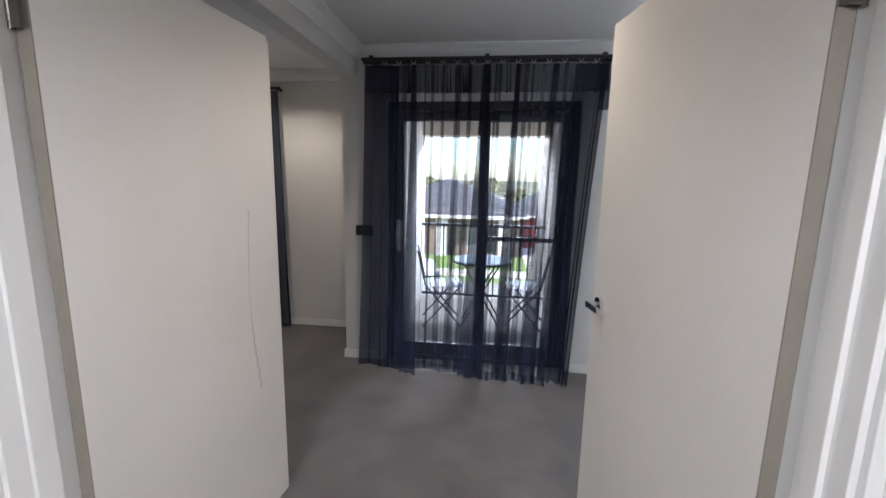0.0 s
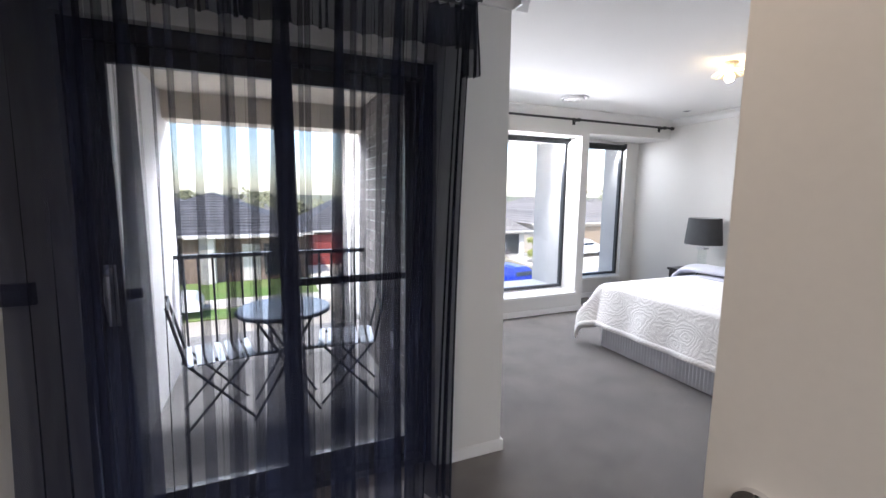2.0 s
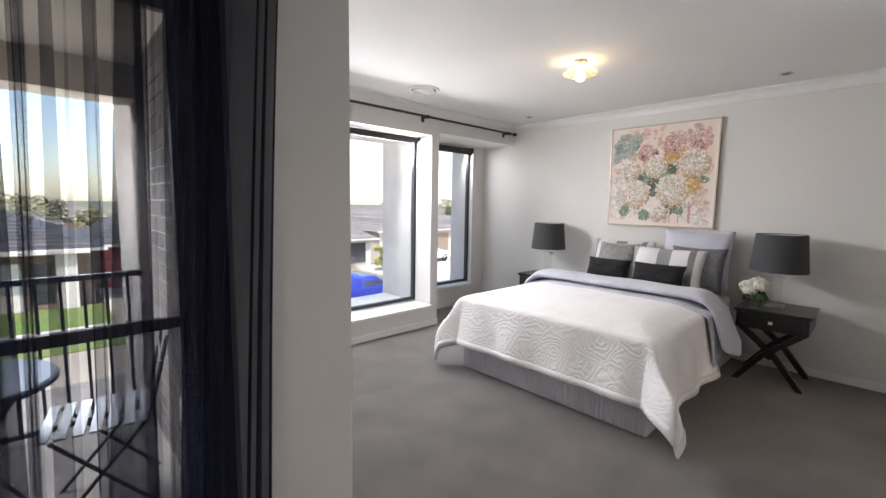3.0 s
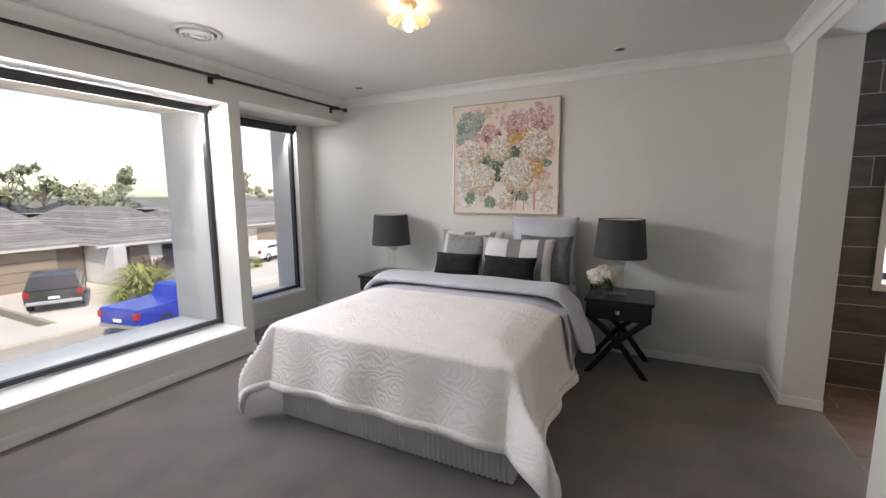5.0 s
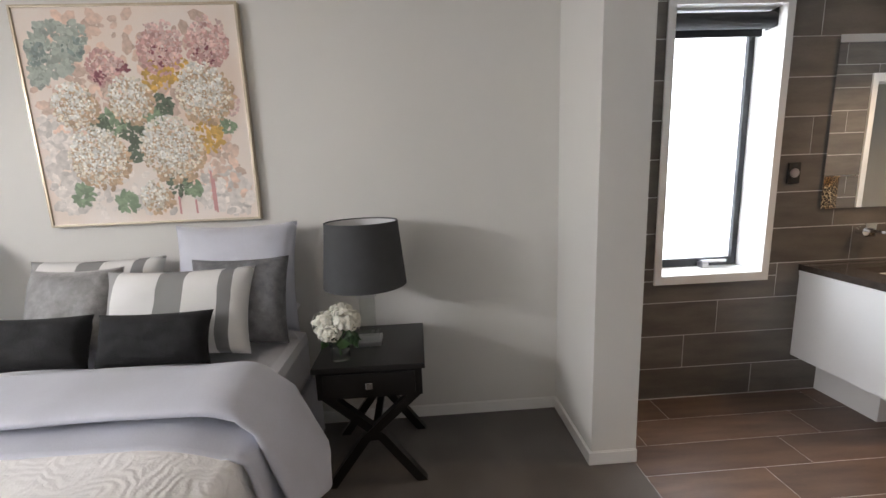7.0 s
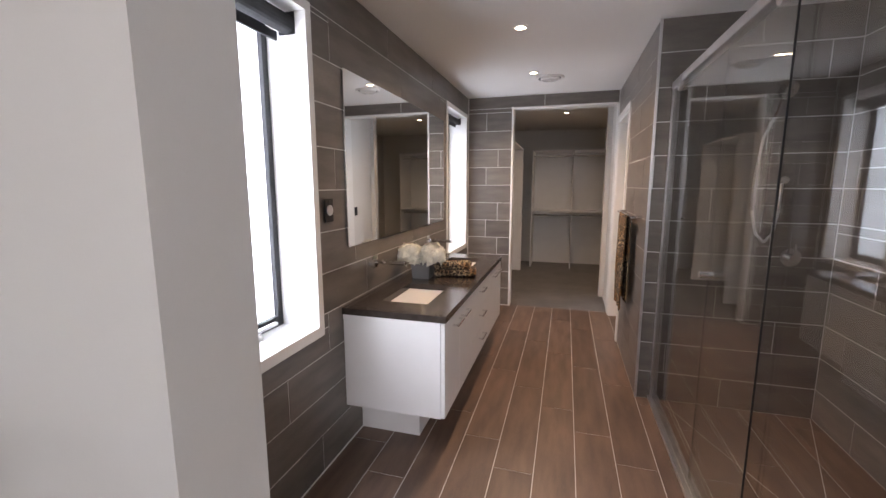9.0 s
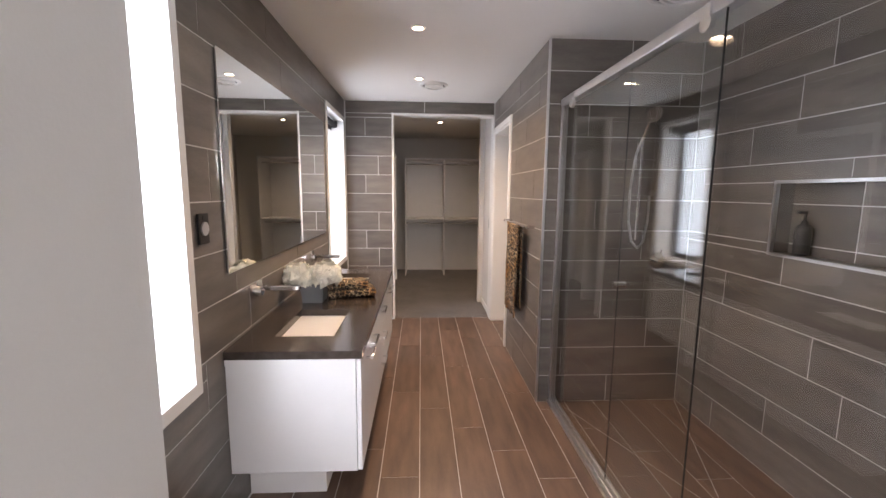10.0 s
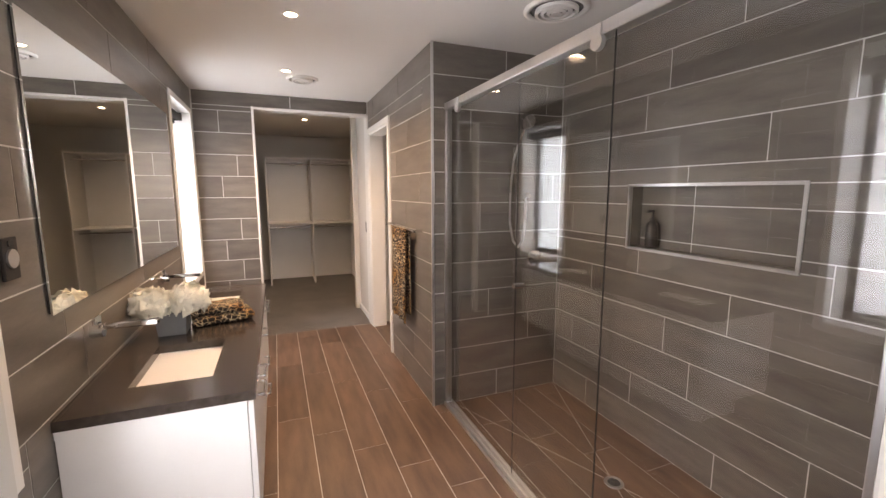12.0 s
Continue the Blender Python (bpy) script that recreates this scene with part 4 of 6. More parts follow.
def pillow(name, label, mat, y, x, z, w, h, t, lean=20, tilt=0, flange=0.0, seed=0, parts=None):
    """A plump cushion standing on its edge and leaning back; its face looks down the bed."""
    th = thing(name, label, "pillow", pose(x, y, z) @ pose(0, 0, 0, 0, lean, 0) @ pose(0, 0, 0, tilt, 0, 0))
    bm = bmesh.new()
    n = 22
    grids = []
    for s in (-1, 1):
        g = []
        for i in range(n + 1):
            row = []
            for j in range(n + 1):
                u, v = 2 * i / n - 1, 2 * j / n - 1
                f = max(0, (1 - u ** 4) * (1 - v ** 4)) ** 0.6
                pinch = 1 - 0.07 * (1 - abs(u) ** 2) * abs(v) ** 3 - 0.0
                pinch2 = 1 - 0.07 * (1 - abs(v) ** 2) * abs(u) ** 3
                wr = 0.012 * noise.noise((u * 3 + seed, v * 3, s)) * f
                row.append(bm.verts.new((s * (t / 2 * f + wr) + 0.0, u * w / 2 * pinch2, h / 2 + v * h / 2 * pinch)))
            g.append(row)
        grids.append(g)
        for i in range(n):
            for j in range(n):
                bm.faces.new((g[i][j], g[i + 1][j], g[i + 1][j + 1], g[i][j + 1]))
    bmesh.ops.remove_doubles(bm, verts=bm.verts, dist=0.0004)
    part("cover", bm, mat, th, smooth=True)
    if flange:
        bm = boxes((-0.004, 0.004, -w / 2, w / 2, 0, h + 0.0), bev=0.003)
        for v in bm.verts:
            v.co.y *= 1 + 2 * flange / w
            v.co.z += flange if v.co.z > h / 2 else 0
        part("flange", bm, mat, th)
    return th


pillow("euro_pillow", "large lilac-grey square pillow against the wall", M_satincloth, 3.10, 4.62, 0.65, 0.60, 0.56, 0.16, 14, seed=1)
pillow("pillow", "pale striped pillow leaning against the wall", M_stripe, 3.80, 4.62, 0.65, 0.66, 0.42, 0.15, 20, seed=2)
pillow("pillow", "grey brocade pillow with a soft sheen", M_greycloth, 3.05, 4.50, 0.64, 0.46, 0.42, 0.15, 18, seed=3)
pillow("cushion", "silver-grey textured square cushion", M_silver, 3.78, 4.44, 0.64, 0.42, 0.42, 0.15, 22, seed=4)
pillow("pillow", "white and grey striped pillow", M_stripe, 3.28, 4.38, 0.65, 0.66, 0.40, 0.16, 24, seed=5)
pillow("lumbar_cushion", "small black fur lumbar cushion", M_fur, 3.76, 4.25, 0.68, 0.44, 0.22, 0.13, 22, seed=6)
pillow("lumbar_cushion", "small black fur lumbar cushion", M_fur, 3.28, 4.23, 0.68, 0.46, 0.22, 0.13, 22, seed=7)
pillow("sleeping_pillow", "pale sleeping pillow lying at the head of the bed", M_sheet, 3.54, 4.64, 0.60, 1.44, 0.30, 0.12, 60, seed=8)


# ---------------------------------------------------------------- bedside tables and lamps
def bedside(y):
    t = thing("bedside_table", "black lacquer bedside table with crossed legs and one drawer", "bedside table", pose(4.53, y, 0), group="bedside tables")
    part("top", boxes((-0.25, 0.25, -0.245, 0.245, 0.575, 0.60), bev=0.004), M_black, t)
    part("apron", boxes((-0.232, 0.235, -0.23, 0.23, 0.445, 0.575), bev=0.003), M_black, t)
    d = part("drawer", boxes((-0.242, -0.232, -0.20, 0.20, 0.46, 0.562), bev=0.003), M_black, t)
    part("knob", boxes((-0.258, -0.242, -0.016, 0.016, 0.495, 0.527), bev=0.004), M_chrome, d, "square chrome knob")
    for x in (-0.2, 0.2):
        for s in (-1, 1):
            bm = bmesh.new()
            prism(bm, [(-s * 0.235, 0.0), (-s * 0.185, 0.0), (-s * 0.02, 0.225), (s * 0.225, 0.445), (s * 0.165, 0.445), (-s * 0.055, 0.245)], "x", x - 0.02 + s * 0.004, x + 0.02 + s * 0.004)
            part("leg", bm, M_black, t)
    part("stretcher", boxes((-0.19, 0.19, -0.018, 0.018, 0.205, 0.235), bev=0.003), M_black, t)
    return t


bedside(2.43)
bedside(4.61)


def table_lamp(y, x=4.55):
    t = thing("table_lamp", "table lamp with a charcoal drum shade on a clear glass column", "table lamp", pose(x, y, 0.60), group="bedside lamps")
    part("base", boxes((-0.06, 0.06, -0.06, 0.06, 0, 0.022), bev=0.003), M_satin, t)
    part("foot", boxes((-0.05, 0.05, -0.05, 0.05, 0.022, 0.045), bev=0.003), M_lampglass, t)
    part("column", boxes((-0.034, 0.034, -0.034, 0.034, 0.045, 0.235), bev=0.004), M_lampglass, t, "clear glass column")
    part("cap", boxes((-0.045, 0.045, -0.045, 0.045, 0.235, 0.258), bev=0.003), M_satin, t)
    part("stem", cyl(bmesh.new(), (0, 0, 0.258), (0, 0, 0.45), 0.007), M_satin, t)
    sh = part("shade", lathe(bmesh.new(), [(0.197, 0.295), (0.170, 0.595)], 48), M_shade, t, "charcoal fabric drum shade", smooth=True)
    part("lining", lathe(bmesh.new(), [(0.193, 0.297), (0.166, 0.593)], 48), M_shadein, sh, smooth=True)
    part("rim", lathe(bmesh.new(), [(0.165, 0.592), (0.165, 0.598), (0.1715, 0.598), (0.1715, 0.592)], 48), M_shade, sh)
    part("bulb", lathe(bmesh.new(), [(0.0005, 0.50), (0.022, 0.49), (0.03, 0.46), (0.015, 0.43), (0.013, 0.40)], 16), M_ceramic, t, smooth=True)
    for k in range(3):
        a = 2 * math.pi * k / 3
        part("spoke", cyl(bmesh.new(), (0, 0, 0.44), (0.19 * math.cos(a), 0.19 * math.sin(a), 0.32), 0.002, seg=6), M_satin, t)


table_lamp(2.45)
table_lamp(4.62)


def petals(c, r, n, seed, size=0.3, squash=0.8):
    """Overlapping curled petals on a ball."""
    rnd = random.Random(seed)
    vs, fs = [], []
    for _ in range(n):
        z = rnd.uniform(-0.55, 1)
        a = rnd.uniform(0, 6.283)
        s = math.sqrt(max(0, 1 - z * z))
        nrm = Vector((s * math.cos(a), s * math.sin(a), z))
        t1 = nrm.orthogonal().normalized()
        t1.rotate(Matrix.Rotation(rnd.uniform(0, 6.28), 3, nrm))
        t2 = nrm.cross(t1)
        k = r * size * rnd.uniform(0.7, 1.2)
        p = Vector(c) + Vector((nrm.x, nrm.y, nrm.z * squash)) * r * rnd.uniform(0.78, 1.0)
        i = len(vs)
        vs += [p - t1 * k + nrm * k * 0.35, p - t2 * k * 0.7, p + t1 * k + nrm * k * 0.35, p + t2 * k * 0.7, p + nrm * k * 0.12]
        fs += [(i, i + 1, i + 4), (i + 1, i + 2, i + 4), (i + 2, i + 3, i + 4), (i + 3, i, i + 4)]
    bm = bmesh.new()
    V = [bm.verts.new(v) for v in vs]
    for f in fs:
        bm.faces.new([V[k] for k in f])
    return bm


vz = thing("flower_vase", "small glass vase of cream hydrangeas", "flowers", pose(4.38, 2.56, 0.60))
part("vase", lathe(bmesh.new(), [(0.0005, 0.002), (0.042, 0.0), (0.046, 0.02), (0.046, 0.09), (0.044, 0.09), (0.043, 0.012), (0.0005, 0.01)], 24), M_lampglass, vz, smooth=True)
part("stems", tube(bmesh.new(), [(0.01, 0, 0.012), (0, 0.01, 0.1), (-0.02, 0.03, 0.16)], 0.006), M_leaf, vz)
for i, (dx, dy, dz, r) in enumerate(((0, 0.05, 0.17, 0.062), (-0.03, -0.04, 0.185, 0.065), (0.03, -0.01, 0.2, 0.06), (-0.05, 0.03, 0.14, 0.05))):
    part("bloom", petals((dx, dy, dz), r, 130, 40 + i), M_petal, vz)
part("leaves", petals((0, 0, 0.09), 0.085, 16, 77, 0.5, 0.5), M_leaf, vz)

# ---------------------------------------------------------------- painting
PY0, PY1, PZ0, PZ1 = 3.0, 4.04, 1.205, 2.247
pt = thing("painting", "large framed floral painting of pale hydrangeas on blush", "painting", pose(4.85, 0, 0))
part("canvas", boxes((-0.028, -0.004, PY0 + 0.012, PY1 - 0.012, PZ0 + 0.012, PZ1 - 0.012)), M_canvas, pt)
part("frame", boxes((-0.036, 0, PY0, PY0 + 0.012, PZ0, PZ1), (-0.036, 0, PY1 - 0.012, PY1, PZ0, PZ1), (-0.036, 0, PY0 + 0.012, PY1 - 0.012, PZ0, PZ0 + 0.012), (-0.036, 0, PY0 + 0.012, PY1 - 0.012, PZ1 - 0.012, PZ1), bev=0.002), M_gilt, pt, "thin champagne frame")


def dabs(name, color, groups, seed, long=1.6, layer=0):
    """Flat brush strokes scattered in soft clusters; u runs across the picture, v down it."""
    rnd = random.Random(seed)
    mat = material("paint_" + name, color, 0.6, var=0.12, scale=40, fine=200, bump=0.3, island=True)
    vs, fs = [], []
    for u, v, r, n, s in groups:
        for _ in range(int(n * 1.9)):
            a, d = rnd.uniform(0, 6.283), r * math.sqrt(rnd.random())
            cu, cv_ = u + d * math.cos(a), v + d * math.sin(a)
            if not (0.03 < cu < 0.97 and 0.03 < cv_ < 0.97):
                continue
            k, an = s * 0.68 * rnd.uniform(0.4, 1.25), rnd.uniform(0, 3.14)
            y, z = PY1 - 0.012 - (PY1 - PY0 - 0.024) * cu, PZ1 - 0.012 - (PZ1 - PZ0 - 0.024) * cv_
            i = len(vs)
            x = -0.0284 - 0.0004 * layer - rnd.random() * 0.0012
            for q in range(6):
                w = q / 6 * 6.283
                ly, lz = k * long * math.cos(w), k * math.sin(w)
                vs.append((x, y + ly * math.cos(an) - lz * math.sin(an), z + ly * math.sin(an) + lz * math.cos(an)))
            fs.append(tuple(range(i, i + 6)))
    me = bpy.data.meshes.new("brushwork")
    me.from_pydata(vs, [], fs)
    me.materials.append(mat)
    ob = new("brushwork", me)
    ob.parent = pt
    tagged(ob, name.replace("_", " ") + " brushwork", kind="stuff")


dabs("soft_blush", (0.76, 0.56, 0.46), ((0.5, 0.12, 0.38, 90, 0.035), (0.2, 0.45, 0.2, 40, 0.03), (0.85, 0.75, 0.16, 40, 0.03)), 1)
dabs("pale_cream", (0.78, 0.71, 0.66), ((0.1, 0.8, 0.14, 60, 0.035), (0.85, 0.88, 0.14, 60, 0.03), (0.08, 0.55, 0.08, 40, 0.03), (0.4, 0.95, 0.2, 40, 0.025)), 2)
dabs("grey_green", (0.40, 0.44, 0.39), ((0.15, 0.18, 0.12, 130, 0.02), (0.06, 0.30, 0.05, 40, 0.018), (0.25, 0.12, 0.06, 40, 0.018)), 3, layer=1)
dabs("blue_grey_green", (0.24, 0.30, 0.28), ((0.07, 0.20, 0.05, 24, 0.014), (0.24, 0.17, 0.05, 18, 0.014)), 13, layer=2)
dabs("ochre", (0.66, 0.40, 0.11), ((0.60, 0.31, 0.07, 60, 0.014), (0.80, 0.60, 0.08, 50, 0.016), (0.70, 0.28, 0.06, 30, 0.012)), 4, layer=1)
dabs("dusty_pink", (0.62, 0.36, 0.33), ((0.37, 0.27, 0.085, 110, 0.012), (0.63, 0.20, 0.105, 150, 0.012), (0.85, 0.18, 0.10, 140, 0.012)), 5, layer=2)
dabs("pale_pink", (0.76, 0.54, 0.50), ((0.64, 0.16, 0.10, 80, 0.011), (0.86, 0.14, 0.09, 80, 0.011), (0.39, 0.24, 0.06, 40, 0.010), (0.93, 0.45, 0.05, 40, 0.011)), 15, layer=3)
dabs("plum", (0.28, 0.09, 0.11), ((0.34, 0.31, 0.03, 14, 0.010), (0.45, 0.27, 0.03, 10, 0.010), (0.62, 0.22, 0.05, 12, 0.009), (0.83, 0.22, 0.05, 12, 0.009)), 6, layer=4)
dabs("dark_leaf", (0.12, 0.15, 0.10), ((0.30, 0.53, 0.05, 40, 0.013), (0.45, 0.56, 0.06, 50, 0.013), (0.61, 0.44, 0.05, 35, 0.012), (0.44, 0.67, 0.04, 30, 0.012), (0.63, 0.82, 0.06, 34, 0.013)), 7, 2.0, layer=4)
dabs("sage_leaf", (0.24, 0.32, 0.20), ((0.36, 0.52, 0.06, 30, 0.014), (0.17, 0.86, 0.05, 26, 0.016), (0.37, 0.90, 0.045, 26, 0.016), (0.70, 0.84, 0.05, 26, 0.014), (0.90, 0.55, 0.04, 16, 0.012), (0.56, 0.50, 0.05, 20, 0.012)), 8, 2.2, layer=4)
BLOOMS = ((0.20, 0.43, 0.105), (0.46, 0.41, 0.105), (0.81, 0.385, 0.135), (0.27, 0.67, 0.14), (0.62, 0.64, 0.15), (0.51, 0.875, 0.075))
dabs("peach_shadow", (0.58, 0.40, 0.26), [(u + 0.01, v + r * 0.2, r * 0.98, int(9500 * r * r), 0.015) for u, v, r in BLOOMS], 9, layer=6)
dabs("ivory_petal", (0.79, 0.72, 0.60), [(u, v, r, int(11000 * r * r), 0.0095) for u, v, r in BLOOMS], 10, 1.3, layer=8)
dabs("white_petal", (0.87, 0.85, 0.80), [(u - 0.01, v - r * 0.2, r * 0.8, int(8500 * r * r), 0.0085) for u, v, r in BLOOMS], 11, 1.3, layer=10)
dabs("petal_shadow", (0.50, 0.43, 0.33), [(u, v + r * 0.1, r * 0.9, int(2600 * r * r), 0.006) for u, v, r in BLOOMS], 12, 1.8, layer=11)
M_drip = material("paint_drip", (0.66, 0.33, 0.32), 0.5, var=0.1)
for u, v0, v1 in ((0.79, 0.76, 0.96), (0.80, 0.8, 0.97), (0.70, 0.9, 0.97), (0.62, 0.88, 0.97)):
    y = PY1 - 0.012 - (PY1 - PY0 - 0.024) * u
    part("drip", boxes((-0.0296, -0.0288, y - 0.005, y + 0.005, PZ1 - 0.012 - 1.018 * v1, PZ1 - 0.012 - 1.018 * v0)), M_drip, pt, "thin pink paint drip")

# low wall vent under the windows
wv = thing("wall_plate", "small black wall plate low beside the recess", "wall plate", pose(3.49, 5.60, 0.14))
part("plate", boxes((0, 0.01, -0.06, 0.06, -0.04, 0.04), bev=0.003), M_rubber, wv)

# ---------------------------------------------------------------- vanity
VY0, VY1, VX = -1.95, -0.04, 4.275
vn = thing("vanity", "wall-hung white bathroom vanity with chrome handles", "vanity", pose(0, 0, 0))
part("carcass", boxes((VX + 0.022, E - 0.002, VY0, VY1, 0.235, 0.762), bev=0.003), M_white, vn)
part("plinth", boxes((4.48, E - 0.004, VY0 + 0.2, VY1 - 0.18, 0, 0.235)), M_white, vn, "recessed white plinth")
part("end_strip", boxes((VX + 0.022, E - 0.002, VY1, VY1 + 0.003, 0.735, 0.762)), M_white, vn)


def pull(parent, x, y, z, l=0.14):
    bm = boxes((x - 0.034, x - 0.024, y - l / 2, y + l / 2, z - 0.006, z + 0.006), (x - 0.03, x, y - l / 2, y - l / 2 + 0.012, z - 0.005, z + 0.005), (x - 0.03, x, y + l / 2 - 0.012, y + l / 2, z - 0.005, z + 0.005), bev=0.002)
    part("handle", bm, M_chrome, parent, "chrome bar handle")


spans = ((VY1, -0.36), (-0.36, -0.68), (-0.68, -1.0), (-1.0, -1.31), (-1.31, -1.63), (-1.63, VY0))
for k, (a, c) in enumerate(spans):
    if k in (2, 3):
        zs = ((0.24, 0.41), (0.413, 0.583), (0.586, 0.758))
        if k == 3:
            continue
        for z0, z1 in zs:
            d = part("drawer", boxes((VX, VX + 0.02, -1.308, -0.682, z0, z1), bev=0.002), M_white, vn)
            pull(d, VX, -0.995, z1 - 0.05)
    else:
        d = part("door", boxes((VX, VX + 0.02, c + 0.0015, a - 0.0015, 0.24, 0.758), bev=0.002), M_white, vn)
        pull(d, VX, (c + 0.09) if k in (0, 4) else (a - 0.09), 0.70)

S1, S2 = (-0.67, -0.22), (-1.74, -1.29)
SX0, SX1 = 4.425, 4.70
bt = thing("benchtop", "polished dark brown stone benchtop", "benchtop", pose(0, 0, 0))
bm = bmesh.new()
xs = (VX - 0.008, SX0, SX1, E - 0.001)
ys = (VY0 - 0.004, S2[0], S2[1], S1[0], S1[1], VY1 + 0.008)
vv = {(i, j, k): bm.verts.new((xs[i], ys[j], z)) for i in range(4) for j in range(6) for k, z in enumerate((0.764, 0.80))}
full = {(i, j) for i in range(3) for j in range(5)} - {(1, 1), (1, 3)}
for i, j in sorted(full):
    for k in (0, 1):
        bm.faces.new((vv[i, j, k], vv[i + 1, j, k], vv[i + 1, j + 1, k], vv[i, j + 1, k]))
    for di, dj, p, q in ((-1, 0, (i, j), (i, j + 1)), (1, 0, (i + 1, j), (i + 1, j + 1)), (0, -1, (i, j), (i + 1, j)), (0, 1, (i, j + 1), (i + 1, j + 1))):
        if (i + di, j + dj) not in full:
            bm.faces.new((vv[(*p, 0)], vv[(*q, 0)], vv[(*q, 1)], vv[(*p, 1)]))
part("slab", bm, M_stone, bt)


def basin(s):
    t = thing("basin", "white ceramic undermount basin", "basin", pose(0, 0, 0), group="basins")
    y0, y1 = s

    def bowl(u, v):
        a = 2 * math.pi * u
        k = (1.0, 0.985, 0.96, 0.9, 0.6, 0.0)
        zz = (0.768, 0.74, 0.70, 0.672, 0.662, 0.658)
        i = min(int(v * 5 + 1e-6), 5)
        n = 0.32 if i < 4 else 0.6
        cx = math.copysign(abs(math.cos(a)) ** n, math.cos(a))
        cy = math.copysign(abs(math.sin(a)) ** n, math.sin(a))
        m = max(abs(cx), abs(cy))
        if i < 3:
            cx, cy = cx / max(m, 1e-6), cy / max(m, 1e-6)
        return ((SX0 + SX1) / 2 + cx * (SX1 - SX0) / 2 * k[i] * 1.01, (y0 + y1) / 2 + cy * (y1 - y0) / 2 * k[i] * 1.01, zz[i])
    part("bowl", sheet(bowl, 56, 5), M_ceramic, t, smooth=True)
    part("waste", lathe(bmesh.new(), [(0.0005, 0.006), (0.025, 0.005), (0.028, 0.0)], 20, ((SX0 + SX1) / 2 + 0.06, (y0 + y1) / 2, 0.66)), M_chrome, t, smooth=True)


basin(S1)
basin(S2)


def tap(y):
    t = thing("wall_tap", "chrome wall-mounted basin mixer", "tap", pose(E - 0.004, y, 0.985), group="basin taps")
    part("plate", boxes((-0.008, 0, -0.035, 0.035, -0.04, 0.04), bev=0.003), M_chrome, t)
    part("spout", boxes((-0.21, -0.008, -0.017, 0.017, -0.014, 0.008), bev=0.004), M_chrome, t)
    part("body", cyl(bmesh.new(), (-0.008, 0.075, 0.0), (-0.05, 0.075, 0.0), 0.024, seg=20), M_chrome, t)
    part("lever", boxes((-0.09, -0.05, 0.067, 0.083, 0.012, 0.02), bev=0.002), M_chrome, t)


tap(-0.44)
tap(-1.50)

mr = thing("mirror", "frameless bathroom wall mirror with a polished edge", "mirror", pose(0, 0, 0))
part("glass", boxes((E - 0.012, E - 0.006, -1.975, -0.11, 1.12, 2.05)), M_mirror, mr)
part("backing", boxes((E - 0.006, E - 0.0005, -1.97, -0.115, 1.125, 2.045)), M_rubber, mr)
pp = thing("power_point", "black double power point on the tiles", "power point", pose(E - 0.003, 0.07, 1.33))
part("plate", boxes((-0.01, 0, -0.036, 0.036, -0.058, 0.058), bev=0.003), M_rubber, pp)
part("socket", cyl(bmesh.new(), (-0.009, 0, 0), (-0.015, 0, 0), 0.026, seg=24), M_satin, pp, "round silver socket face")
part("rocker", boxes((-0.014, -0.01, -0.012, 0.012, 0.034, 0.05), bev=0.002), M_shade, pp)

fb = thing("flower_box", "grey cube pot of white artificial roses", "flowers", pose(4.675, -0.875, 0.80))
bm = boxes((-0.07, 0.07, -0.07, 0.07, 0, 0.115))
for v in bm.verts:
    if v.co.z < 0.05:
        v.co.x *= 0.85
        v.co.y *= 0.85
part("pot", bm, M_greybox, fb)
part("bloom", petals((-0.075, 0.02, 0.165), 0.088, 130, 5, 0.5, 0.9), M_petal, fb)
part("bloom", petals((0.08, 0.03, 0.16), 0.088, 130, 6, 0.5, 0.85), M_petal, fb)
part("bloom", petals((0.02, -0.075, 0.15), 0.06, 120, 7, 0.34, 0.85), M_petal, fb)


def folded(u, v):
    th = 2 * math.pi * v
    x = (u - 0.5) * 0.30
    n1 = noise.noise((x * 14, math.cos(th), math.sin(th)))
    cy = 0.11 * math.copysign(abs(math.cos(th)) ** 0.4, math.cos(th))
    cz = 0.026 * math.copysign(abs(math.sin(th)) ** 0.6, math.sin(th))
    k = 1 if 0.02 < u < 0.98 else 0.0
    return (x, cy * (1 + 0.06 * n1), cz * (0.3 + 0.7 * k) + 0.008 * n1)


ft = thing("folded_towel", "folded leopard print hand towels on the benchtop", "towel", pose(4.47, -1.02, 0.83, rz=12))
part("fold", sheet(folded, 20, 24), M_leopard, ft, smooth=True)
part("fold", sheet(folded, 20, 24), M_leopard, ft, smooth=True, m=pose(0.02, -0.01, 0.045, rz=-8) @ Matrix.Scale(0.86, 4))

# towel rail on the nib wall
tr = thing("towel_rail", "chrome towel rail on the tiled wall", "towel rail", pose(3.2, 0, 1.23))
part("bar", cyl(bmesh.new(), (0.065, -2.05, 0), (0.065, -1.24, 0), 0.008), M_chrome, tr)
for y in (-2.02, -1.27):
    part("post", cyl(bmesh.new(), (0.0, y, 0), (0.075, y, 0), 0.011), M_chrome, tr)


def hung(u, v):
    y = -1.86 + 0.42 * u
    s = v * 1.45
    n1 = noise.noise((y * 9, s * 2, 1.0))
    w = 0.010 * math.sin(y * 42 + s * 2)
    if s < 0.72:
        return (3.2 + 0.083 + w + 0.01 * n1, y, 0.50 + s)
    if s < 0.76:
        a = (s - 0.72) / 0.04 * math.pi
        return (3.2 + 0.065 + 0.016 * math.cos(a), y, 1.225 + 0.016 * math.sin(a))
    return (3.2 + 0.045 + w * 0.5, y, 1.22 - (s - 0.76) * 0.95)


